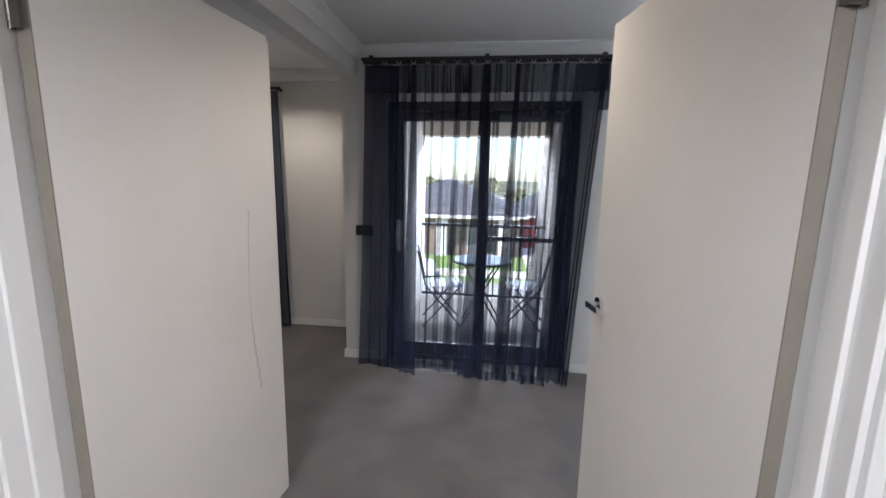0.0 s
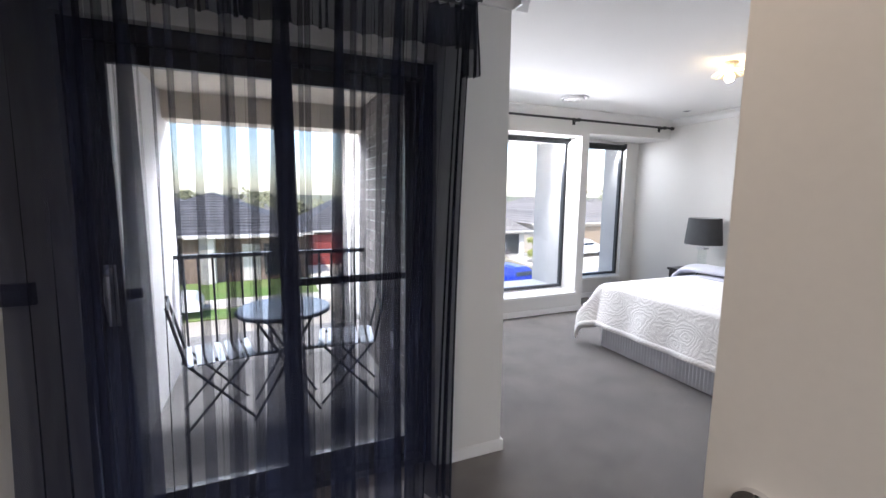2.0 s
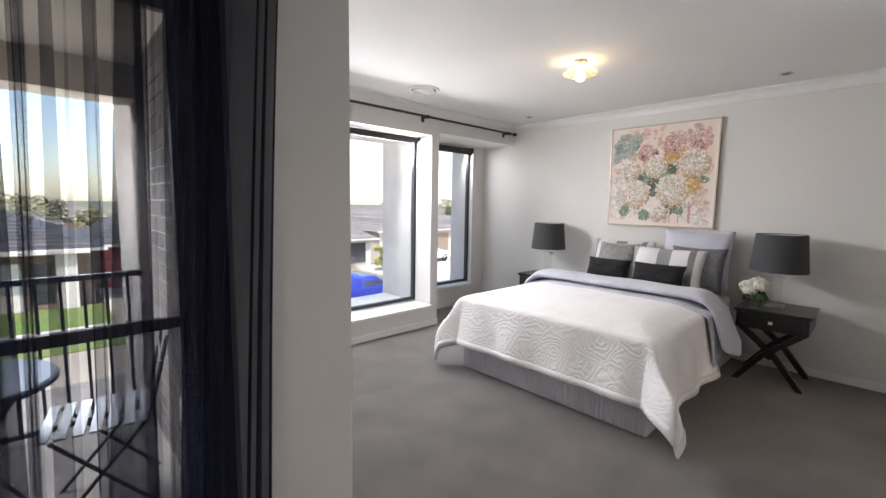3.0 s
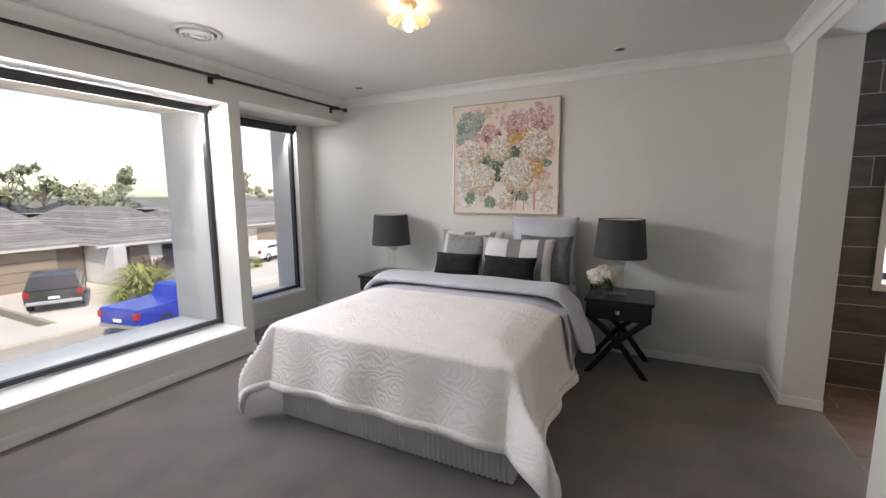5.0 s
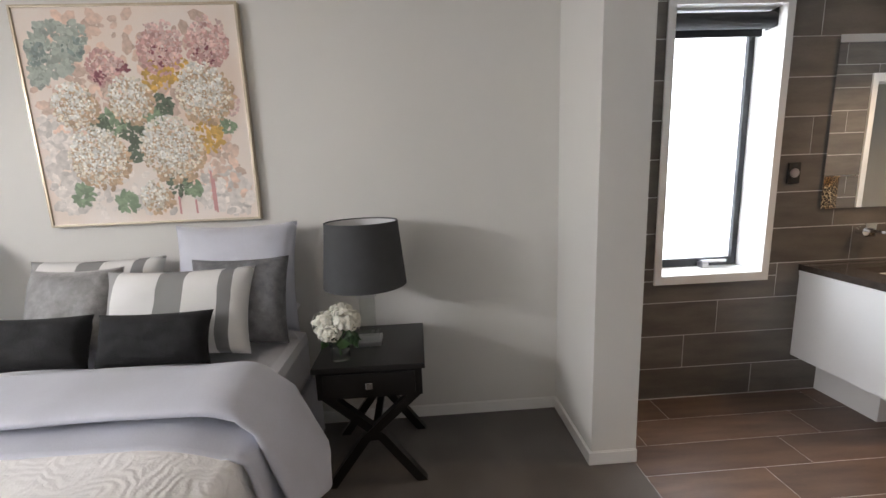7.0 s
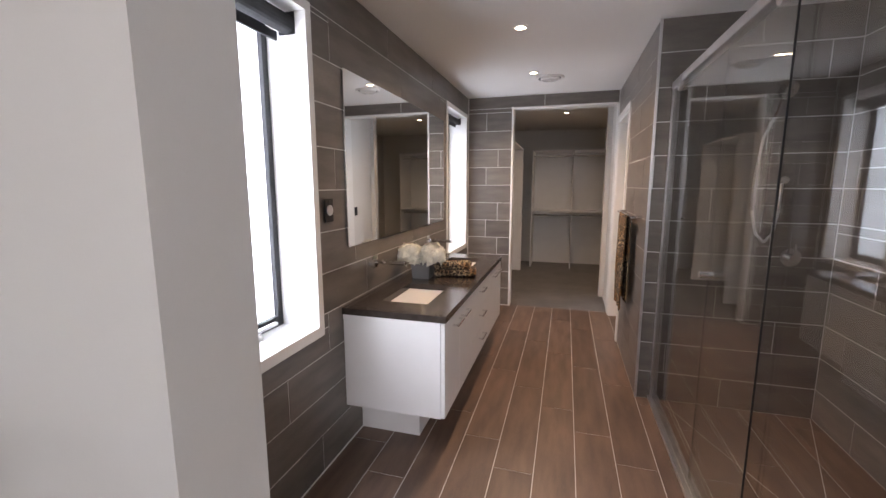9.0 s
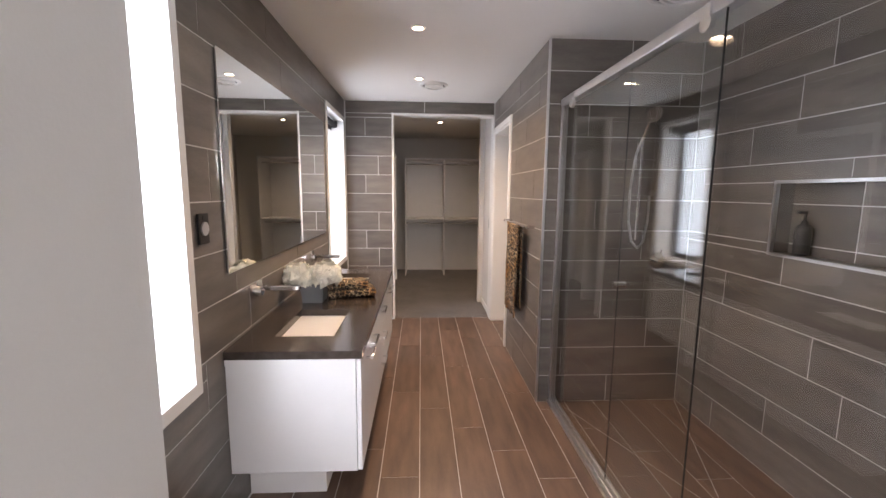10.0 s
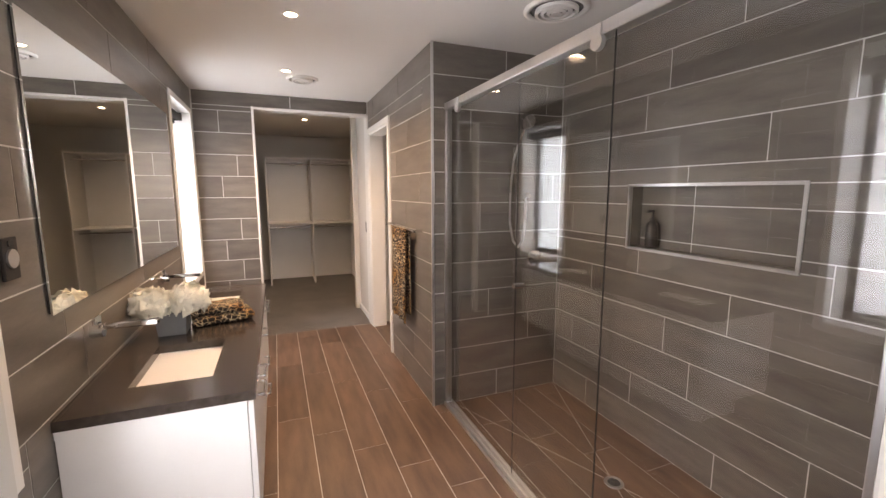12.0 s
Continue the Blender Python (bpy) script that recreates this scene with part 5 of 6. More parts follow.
ht = thing("hanging_towel", "leopard print bath towel hung over the rail", "towel", pose(0, 0, 0))
thicken(part("cloth", sheet(hung, 30, 60), M_leopard, ht, smooth=True), 0.006)

# ---------------------------------------------------------------- shower
SXX = 3.09
sc = thing("shower_screen", "clear glass sliding shower screen with chrome rails", "shower screen", pose(0, 0, 0))
part("top_rail", boxes((SXX - 0.024, SXX + 0.024, -1.07, 1.165, 2.03, 2.075), bev=0.006), M_satin, sc)
part("sill_track", boxes((SXX - 0.03, SXX + 0.03, -1.07, 1.165, 0.0, 0.022), (SXX - 0.03, SXX - 0.022, -1.07, 1.165, 0.022, 0.038), (SXX + 0.0, SXX + 0.006, -1.07, 1.165, 0.022, 0.032), bev=0.002), M_satin, sc)
part("wall_channel", boxes((SXX - 0.02, SXX + 0.02, -1.068, -1.04, 0.022, 2.03), bev=0.003), M_satin, sc)
part("wall_channel", boxes((SXX - 0.02, SXX + 0.016, 1.147, 1.165, 0.022, 2.03), bev=0.003), M_satin, sc)
part("fixed_pane", boxes((SXX - 0.014, SXX - 0.008, -0.207, 1.15, 0.03, 2.03)), M_shglass, sc)
T_fixed = bpy.data.objects["fixed_pane"]
T_fixed.visible_shadow = False
dr = part("sliding_pane", boxes((SXX + 0.010, SXX + 0.016, -1.03, 0.41, 0.03, 2.04)), M_shglass, sc)
dr.visible_shadow = False
part("knob", cyl(bmesh.new(), (SXX - 0.004, -0.13, 1.065), (SXX + 0.05, -0.13, 1.065), 0.014, seg=20), M_chrome, dr, "chrome door knob")
for y in (-0.85, 0.34):
    bm = cyl(bmesh.new(), (SXX + 0.016, y, 2.01), (SXX + 0.034, y, 2.01), 0.028, seg=20)
    bx(bm, SXX + 0.014, SXX + 0.03, y - 0.015, y + 0.015, 2.01, 2.07)
    part("roller", bm, M_satin, dr)
for z0, y in ((0.03, -0.207), (0.03, 0.412)):
    part("edge_seal", boxes((SXX - 0.014 if y < 0 else SXX + 0.010, SXX - 0.008 if y < 0 else SXX + 0.016, y - 0.002, y + 0.0, z0, 2.03)), M_rubber, dr)

sr = thing("shower_rail", "chrome shower rail with hand shower and hose", "shower", pose(2.58, -1.066, 0))
part("rail", cyl(bmesh.new(), (0, 0.045, 1.17), (0, 0.045, 1.84), 0.011), M_chrome, sr)
for z in (1.19, 1.82):
    part("post", cyl(bmesh.new(), (0, 0, z), (0, 0.05, z), 0.014), M_chrome, sr)
bm = cyl(bmesh.new(), (0.0, 0.06, 1.84), (-0.005, 0.13, 1.97), 0.013)
cyl(bm, (-0.005, 0.12, 1.985), (-0.008, 0.16, 1.965), 0.045, 0.05, seg=24)
part("hand_shower", bm, M_chrome, sr)
hose = [(0.0, 0.06, 1.84), (0.05, 0.07, 1.72), (0.072, 0.07, 1.5), (0.066, 0.06, 1.3), (0.03, 0.05, 1.16), (-0.02, 0.04, 1.11), (-0.06, 0.035, 1.16), (-0.082, 0.03, 1.3), (-0.088, 0.02, 1.47)]
part("hose", tube(bmesh.new(), hose, 0.008), M_satin, sr, "silver flexible hose", smooth=True)
bm = cyl(bmesh.new(), (-0.088, 0, 1.48), (-0.088, 0.05, 1.48), 0.022, seg=20)
part("elbow", bm, M_chrome, sr)
mx = thing("shower_mixer", "round chrome shower mixer", "tap", pose(2.40, -1.066, 1.02))
part("plate", cyl(bmesh.new(), (0, 0, 0), (0, 0.01, 0), 0.055, seg=28), M_chrome, mx)
part("body", cyl(bmesh.new(), (0, 0.01, 0), (0, 0.055, 0), 0.024, seg=20), M_chrome, mx)
part("lever", boxes((-0.006, 0.006, 0.045, 0.056, 0.0, 0.085), bev=0.002), M_chrome, mx)
nt = thing("niche_trim", "silver edge trim round the shower niche", "trim", kind="structure")
part("trim_strip", boxes((2.165, 2.186, NI[0] - 0.01, NI[1] + 0.01, NI[3] - 0.006, NI[3] + 0.01), (2.165, 2.186, NI[0] - 0.01, NI[1] + 0.01, NI[2] - 0.01, NI[2] + 0.006), (2.165, 2.186, NI[0] - 0.01, NI[0] + 0.006, NI[2], NI[3]), (2.165, 2.186, NI[1] - 0.006, NI[1] + 0.01, NI[2], NI[3])), M_satin, nt)
bo = thing("pump_bottle", "dark pump bottle standing in the niche", "bottle", pose(2.12, -0.275, NI[2] + 0.008))
part("body", lathe(bmesh.new(), [(0.0005, 0), (0.034, 0), (0.036, 0.01), (0.036, 0.12), (0.03, 0.145), (0.013, 0.155), (0.013, 0.17), (0.0005, 0.17)], 24), M_rubber, bo, smooth=True)
bm = cyl(bmesh.new(), (0, 0, 0.17), (0, 0, 0.205), 0.006)
bx(bm, -0.008, 0.045, -0.008, 0.008, 0.205, 0.22, bev=0.003)
part("pump", bm, M_rubber, bo)
dn = thing("floor_drain", "round chrome shower floor drain", "drain", pose(2.6, 0.02, 0.002))
part("ring", lathe(bmesh.new(), [(0.032, 0.0), (0.034, 0.004), (0.048, 0.004), (0.05, 0.0)], 24), M_satin, dn)
part("grate", lathe(bmesh.new(), [(0.0005, 0.002), (0.032, 0.002)], 24), M_shade, dn)

# ---------------------------------------------------------------- walk-in robe
rb = thing("robe_unit", "white walk-in robe unit with shelves and chrome hanging rails", "wardrobe", pose(0, 0, 0))
RY = -5.62
for x in (2.9, 3.595, 4.28):
    part("upright", boxes((x, x + 0.018, -6.19, RY, 0.0, 2.03), bev=0.001), M_white, rb)
for z in (2.03, 0.985):
    part("shelf", boxes((2.90, 4.30, -6.19, RY, z, z + 0.02), bev=0.001), M_white, rb)
for z in (1.955, 0.925):
    for x0, x1 in ((2.918, 3.595), (3.613, 4.28)):
        part("hanging_rail", cyl(bmesh.new(), (x0, -5.80, z), (x1, -5.80, z), 0.0125), M_chrome, rb)
for x0, x1 in ((2.918, 3.595), (3.613, 4.28)):
    part("back_panel", boxes((x0, x1, -6.19, -6.18, 0.0, 2.03)), M_white, rb)
rs = thing("robe_unit", "white robe unit along the side wall", "wardrobe", pose(0, 0, 0))
part("upright", boxes((4.42, 4.84, -5.3, -5.28, 0, 2.03)), M_white, rs)
part("upright", boxes((4.42, 4.84, -3.9, -3.88, 0, 2.03)), M_white, rs)
part("shelf", boxes((4.42, 4.84, -5.3, -3.88, 2.03, 2.05)), M_white, rs)
s2 = thing("light_switch", "black switch plate in the robe passage", "switch", pose(3.19, -3.3, 1.1))
part("plate", boxes((0, 0.008, -0.036, 0.036, -0.058, 0.058), bev=0.003), M_rubber, s2)

# ---------------------------------------------------------------- balcony
struct("wall_balcony_west", boxes((-1.04, -0.86, 3.4, 5.30, -0.3, 2.3)), M_greyrender, "grey rendered balcony side wall", "wall")
struct("balcony_beam", boxes((-0.86, 0.80, 5.08, 5.34, 2.0, 2.55)), M_render, "cream rendered balcony beam", "beam")
struct("balcony_soffit", boxes((-0.86, 0.80, 3.4, 5.08, 2.2, 2.55)), M_render, "flat cream balcony soffit", "ceiling")
struct("balcony_slab", boxes((-1.04, 0.80, 3.4, 5.3, -0.3, -0.06)), M_greyrender, "balcony slab", "slab")
rl = thing("balustrade", "black metal balcony balustrade", "railing", pose(0, 0, 0))
part("top_rail", boxes((-0.86, 0.66, 5.11, 5.155, 0.915, 0.95), bev=0.004), M_alu, rl)
part("bottom_rail", boxes((-0.86, 0.66, 5.118, 5.147, 0.04, 0.07), bev=0.003), M_alu, rl)
for i in range(14):
    x = -0.80 + i * 0.105
    part("baluster", boxes((x - 0.008, x + 0.008, 5.125, 5.141, 0.07, 0.915)), M_alu, rl)
bt2 = thing("balcony_table", "round blue-grey metal bistro table", "table", pose(-0.08, 4.22, -0.03))
part("tabletop", lathe(bmesh.new(), [(0.0005, 0.72), (0.29, 0.72), (0.30, 0.712), (0.30, 0.695), (0.285, 0.70), (0.0005, 0.70)], 40), M_tabletop, bt2, smooth=False)
for s in (-1, 1):
    bm = tube(bmesh.new(), [(-0.22 * s, 0.15, 0), (0.18 * s, 0.15, 0.70)], 0.009)
    part("leg", bm, M_alu, bt2)
    part("leg", tube(bmesh.new(), [(-0.22 * s, -0.15, 0), (0.18 * s, -0.15, 0.70)], 0.009), M_alu, bt2)


def bistro_chair(m):
    t = thing("folding_chair", "folding metal bistro chair with pale slats", "chair", m, group="balcony chairs")
    for y in (-0.18, 0.18):
        part("leg", tube(bmesh.new(), [(-0.22, y, 0), (0.17, y, 0.44)], 0.009), M_alu, t)
        part("leg", tube(bmesh.new(), [(0.22, y * 0.94, 0), (-0.17, y * 0.94, 0.46), (-0.25, y * 0.94, 0.82)], 0.009), M_alu, t)
    for k in range(7):
        x = -0.17 + k * 0.057
        part("seat_slat", boxes((x, x + 0.04, -0.19, 0.19, 0.445, 0.455), bev=0.002), M_slatpaint, t)
    for z in (0.66, 0.76):
        part("back_slat", boxes((-0.245 + (0.76 - z) * 0.2, -0.235 + (0.76 - z) * 0.2, -0.19, 0.19, z, z + 0.05), bev=0.002), M_alu, t)


bistro_chair(pose(-0.50, 4.25, -0.03, rz=10))
bistro_chair(pose(0.36, 4.28, -0.03, rz=172))
bp = thing("outdoor_socket", "white weatherproof socket on the brick wall", "power point", pose(0.648, 4.05, 0.42))
part("plate", boxes((-0.03, 0.0, -0.04, 0.04, -0.055, 0.055), bev=0.006), M_white, bp)

# ---------------------------------------------------------------- street
G = -3.5
struct("ground", boxes((-900, 900, -900, 1400, G - 0.5, G)), M_ground, "suburban ground reaching the horizon", "ground")
struct("road", boxes((-60, 60, 13.0, 20.8, G - 0.1, G + 0.012)), M_road, "pale grey asphalt street", "road")
struct("pavement", boxes((-60, 60, 20.95, 22.4, G - 0.1, G + 0.11)), M_conc, "concrete footpath", "pavement")
struct("kerb", boxes((-60, 60, 20.8, 20.95, G - 0.1, G + 0.13), bev=0.02), M_conc, "concrete kerb", "kerb")
struct("lawn", boxes((-30, 2.0, 22.4, 26.6, G - 0.1, G + 0.10), (-30, 2.0, 19.3, 20.79, G - 0.05, G + 0.06)), M_grass, "bright green mown lawn", "lawn")
struct("driveway", boxes((2.0, 7.6, 20.95, 31.5, G - 0.1, G + 0.115)), M_conc, "pale concrete driveway", "driveway")
struct("driveway", boxes((8.2, 12.6, 20.95, 31.0, G - 0.1, G + 0.115)), M_conc, "pale concrete driveway", "driveway")
struct("driveway", boxes((16.5, 30, 20.95, 31.0, G - 0.1, G + 0.115)), M_conc, "pale concrete forecourt", "driveway")
struct("front_yard", boxes((-20, 5.4, 8.0, 12.9, G - 0.1, G + 0.05)), M_conc, "pale paved front yard", "pavement")


def hip_roof(x0, x1, y0, y1, z, rise, over=0.45):
    """Tiled hip roof: courses as stepped strips on each of the four slopes."""
    x0, x1, y0, y1 = x0 - over, x1 + over, y0 - over, y1 + over
    ins = min(x1 - x0, y1 - y0) / 2
    n = 16
    bm = bmesh.new()
    for k in range(n):
        a, c = k / n, (k + 1) / n
        ia, ic = ins * a, ins * c * 0.999
        za, zc = z + rise * a + 0.035, z + rise * c
        A = [(x0 + ia, y0 + ia), (x1 - ia, y0 + ia), (x1 - ia, y1 - ia), (x0 + ia, y1 - ia)]
        C = [(x0 + ic, y0 + ic), (x1 - ic, y0 + ic), (x1 - ic, y1 - ic), (x0 + ic, y1 - ic)]
        for i in range(4):
            j = (i + 1) % 4
            lo = [(*A[i], za), (*A[j], za)]
            up = [(*C[j], zc), (*C[i], zc)]
            bm.faces.new([bm.verts.new(p) for p in lo + up])
            base = [(*A[j], za - 0.04), (*A[i], za - 0.04)]
            bm.faces.new([bm.verts.new(p) for p in base + lo])
    return bm


def house(name, label, x0, x1, y0, y1, eave, rise, roof, wall, extra):
    h = thing(name, label, "house", pose(0, 0, 0))
    part("wall", boxes((x0, x1, y0, y1, G, eave)), wall, h)
    part("roof", hip_roof(x0, x1, y0, y1, eave, rise), roof, h)
    part("gutter", boxes((x0 - 0.52, x1 + 0.52, y0 - 0.54, y0 - 0.42, eave - 0.07, eave + 0.05)), M_hlight, h)
    part("soffit", boxes((x0 - 0.44, x1 + 0.44, y0 - 0.42, y0, eave - 0.05, eave)), M_hlight, h)
    for nm, b6, mat in extra:
        part(nm, boxes(b6, bev=0.01), mat, h)
    return h


e1 = -1.05
house("house", "single-storey house with a dark tiled roof and red garage door", -9, 1.7, 27.0, 40, e1 + 0.2, 2.3, M_roofdark, M_hbrick, (
    ("porch_column", (-3.6, -2.9, 26.2, 27.0, G, e1 + 0.2), M_hlight), ("porch_column", (0.4, 1.1, 26.2, 27.0, G, e1 + 0.2), M_hlight),
    ("door", (-1.6, -0.7, 26.95, 27.02, G, G + 2.1), M_hlight), ("window", (-0.5, 0.3, 26.95, 27.02, G + 0.3, G + 2.1), M_dkglass), ("window", (-6.8, -4.6, 26.95, 27.02, G + 0.6, G + 2.1), M_dkglass),
    ("porch_roof", (-4.2, 1.6, 25.8, 27.0, e1 + 0.1, e1 + 0.24), M_hlight)))
house("garage", "double garage wing with a red panel door", 1.7, 7.6, 30.6, 40, e1, 2.0, M_roofdark, M_hbrick, tuple(("door_panel", (2.3, 6.9, 30.5, 30.62, G + 0.12 + k * 0.52, G + 0.62 + k * 0.52), M_red) for k in range(4)))
house("house", "single-storey house with a weathered grey tiled roof", 8.0, 12.6, 30.6, 42, -1.25, 2.1, M_roofgrey, M_hbrick, tuple(("door_panel", (8.3, 11.4, 30.5, 30.62, G + 0.12 + k * 0.5, G + 0.6 + k * 0.5), M_tan) for k in range(4)))
house("house", "house wing with a grey roof, porch and pale render walls", 12.7, 18.0, 28.6, 42, -1.25, 2.0, M_roofgrey, M_hlight, (
    ("door", (13.9, 14.9, 28.5, 28.62, G, G + 2.05), M_hbrick), ("side_light", (13.5, 13.85, 28.5, 28.62, G, G + 2.05), M_dkglass), ("window", (15.7, 17.5, 28.5, 28.62, G + 0.5, G + 2.0), M_dkglass),
    ("porch_column", (12.7, 13.3, 27.6, 28.6, G, -1.25), M_hlight)))
house("house", "pale house with a light grey roof behind a white car", 20.5, 34, 31, 44, -0.95, 2.6, M_roofgrey, M_render, (
    ("door_panel", (24.5, 28.5, 30.9, 31.02, G + 0.1, G + 2.2), M_tan), ("window", (21.2, 23.2, 30.9, 31.02, G + 0.6, G + 2.0), M_dkglass)))
rnd = random.Random(12)
for k in range(22):
    x, y = -70 + k * 8.6 + rnd.uniform(-2, 2), rnd.uniform(58, 95)
    w_, d_ = rnd.uniform(9, 14), rnd.uniform(9, 13)
    ez = -1.2 + rnd.uniform(-0.3, 0.3)
    house("house", "distant single-storey suburban house with a tiled hip roof", x, x + w_, y, y + d_, ez, rnd.uniform(1.9, 2.6), rnd.choice((M_roofdark, M_roofgrey, M_roofgrey)), rnd.choice((M_hbrick, M_hlight)), (
        ("window", (x + 1.2, x + 3.2, y - 0.08, y + 0.02, G + 0.7, G + 2.0), M_dkglass), ("window", (x + w_ - 3.5, x + w_ - 1.2, y - 0.08, y + 0.02, G + 0.7, G + 2.0), M_dkglass)))


# ---------------------------------------------------------------- vehicles
def wheel(parent, x, y, r, s):
    t = part("wheel", lathe(bmesh.new(), [(r * 0.62, -0.1), (r * 0.95, -0.1), (r, -0.07), (r, 0.07), (r * 0.95, 0.1), (r * 0.62, 0.1)], 28), M_tyre, parent, m=pose(x, y, r, 90), smooth=False)
    part("rim", lathe(bmesh.new(), [(0.0005, 0.07 * s), (r * 0.2, 0.08 * s), (r * 0.5, 0.05 * s), (r * 0.64, 0.095 * s)], 10), M_satin, t)


def car(name, label, m, paint, lower, cabin, w, wheels, r, tail_x, glass_poly):
    """Body and cabin from side profiles, the cabin narrowing upwards."""
    t = thing(name, label, "car", m)
    bm = prism(bmesh.new(), lower, "y", -w / 2, w / 2)
    bmesh.ops.bevel(bm, geom=[e for e in bm.edges if abs(e.verts[0].co.y - e.verts[1].co.y) < 1e-6], offset=0.05, segments=3, affect="EDGES")
    part("body", bm, paint, t, smooth=False)

    def house_(poly, w0, w1, mat, nm):
        bm = bmesh.new()
        zs = [p[1] for p in poly]
        lo, hi = min(zs), max(zs)
        side = []
        for s in (-1, 1):
            side.append([bm.verts.new((p[0], s * (w0 + (w1 - w0) * (p[1] - lo) / (hi - lo)) / 2, p[1])) for p in poly])
        bm.faces.new(side[0])
        bm.faces.new(side[1][::-1])
        for i in range(len(poly)):
            j = (i + 1) % len(poly)
            bm.faces.new((side[0][i], side[1][i], side[1][j], side[0][j]))
        part(nm, bm, mat, t)
    house_(cabin, w - 0.08, w - 0.42, paint, "cabin")
    for gp in glass_poly:
        house_(gp, w - 0.085, w - 0.40, M_dkglass, "window")
    for wx in wheels:
        for s in (-1, 1):
            wheel(t, wx, s * (w / 2 - 0.09), r, s)
    for s in (-1, 1):
        part("tail_lamp", boxes((tail_x - 0.03, tail_x + 0.1, s * (w / 2 - 0.09) - 0.1, s * (w / 2 - 0.09) + 0.1, 0.68, 0.92), bev=0.02), M_tail, t)
    part("bumper", boxes((tail_x - 0.07, tail_x + 0.05, -w / 2 + 0.05, w / 2 - 0.05, 0.36, 0.5), bev=0.02), M_satin, t)
    part("number_plate", boxes((tail_x - 0.045, tail_x - 0.02, -0.18, 0.18, 0.56, 0.67)), M_white, t)


LOW_UTE = [(0.02, 0.34), (0.0, 0.98), (0.1, 1.02), (2.1, 1.02), (3.3, 0.98), (4.5, 0.88), (4.85, 0.7), (4.9, 0.34)]
CAB_UTE = [(1.95, 1.0), (2.05, 1.44), (2.3, 1.5), (2.9, 1.48), (3.65, 0.98)]
car("utility_car", "blue utility car with a covered tray parked on the street", pose(8.45, 18.6, G + 0.012, rz=10), M_blue, LOW_UTE, CAB_UTE, 1.84, (1.05, 3.95), 0.33, 0.0,
    ([(2.12, 1.06), (2.16, 1.40), (2.85, 1.41), (3.42, 1.06)],))
LOW_CAR = [(0.0, 0.34), (-0.02, 0.9), (0.1, 0.98), (3.3, 0.98), (4.4, 0.84), (4.65, 0.6), (4.65, 0.34)]
CAB_CAR = [(0.02, 0.96), (0.5, 1.46), (1.0, 1.52), (2.3, 1.48), (3.35, 0.96)]
GL_CAR = ([(0.22, 1.0), (0.55, 1.40), (1.0, 1.44), (2.25, 1.41), (3.05, 1.0)],)
car("station_wagon", "charcoal station wagon parked on the driveway", pose(8.9, 24.4, G + 0.115, rz=66), M_carblack, LOW_CAR, CAB_CAR, 1.85, (0.85, 3.7), 0.33, 0.0, GL_CAR)
car("sedan", "white sedan parked on a forecourt", pose(20.9, 27.5, G + 0.115, rz=12), M_carwhite, LOW_CAR, [(0.5, 0.96), (1.1, 1.40), (2.2, 1.43), (3.3, 0.96)], 1.8, (0.85, 3.7), 0.32, 0.0, ([(0.8, 1.0), (1.2, 1.33), (2.15, 1.36), (3.0, 1.0)],))
car("sedan", "white car parked on the near street", pose(-7.4, 20.0, G + 0.012, rz=4), M_carwhite, LOW_CAR, CAB_CAR, 1.8, (0.85, 3.7), 0.32, 0.0, GL_CAR)


# ---------------------------------------------------------------- plants
def leafy(n, clumps, size, seed, droop=0.0):
    """Leaf blades scattered through a few clumps with gaps between."""
    rn = random.Random(seed)
    vs, fs = [], []
    for _ in range(n):
        cx, cy, cz, r = rn.choice(clumps)
        d = Vector((rn.gauss(0, 1), rn.gauss(0, 1), rn.gauss(0, 0.7)))
        d = d.normalized() * r * rn.random() ** 0.4
        p = Vector((cx, cy, cz)) + d
        t1 = Vector((rn.uniform(-1, 1), rn.uniform(-1, 1), rn.uniform(-1, 0.6) - droop)).normalized()
        t2 = t1.orthogonal().normalized()
        k = size * rn.uniform(0.6, 1.4)
        i = len(vs)
        vs += [p - t1 * k, p + t2 * k * 0.4, p + t1 * k, p - t2 * k * 0.4]
        fs.append((i, i + 1, i + 2, i + 3))
    me = bpy.data.meshes.new("crown")
    me.from_pydata(vs, [], fs)
    return me


def tree(x, y, z, h, spread, n, size, mat, seed, label):
    rn = random.Random(seed)
    t = thing("tree", label, "tree", pose(x, y, z))
    clumps, bm = [], bmesh.new()
    cyl(bm, (0, 0, 0), (0.1 * h * 0.2, 0, h * 0.5), h * 0.022, h * 0.014, 8)
    for k in range(9):
        a = rn.uniform(0, 6.28)
        rr = spread * rn.uniform(0.25, 1.0)
        c = (rr * math.cos(a), rr * math.sin(a), h * rn.uniform(0.5, 1.0))
        clumps.append((*c, spread * rn.uniform(0.22, 0.42)))
        cyl(bm, (0.02 * h, 0, h * rn.uniform(0.3, 0.5)), c, h * 0.009, h * 0.003, 5)
    part("trunk", bm, M_bark, t)
    me = leafy(n, clumps, size, seed)
    me.materials.append(mat)
    new("crown", me).parent = t


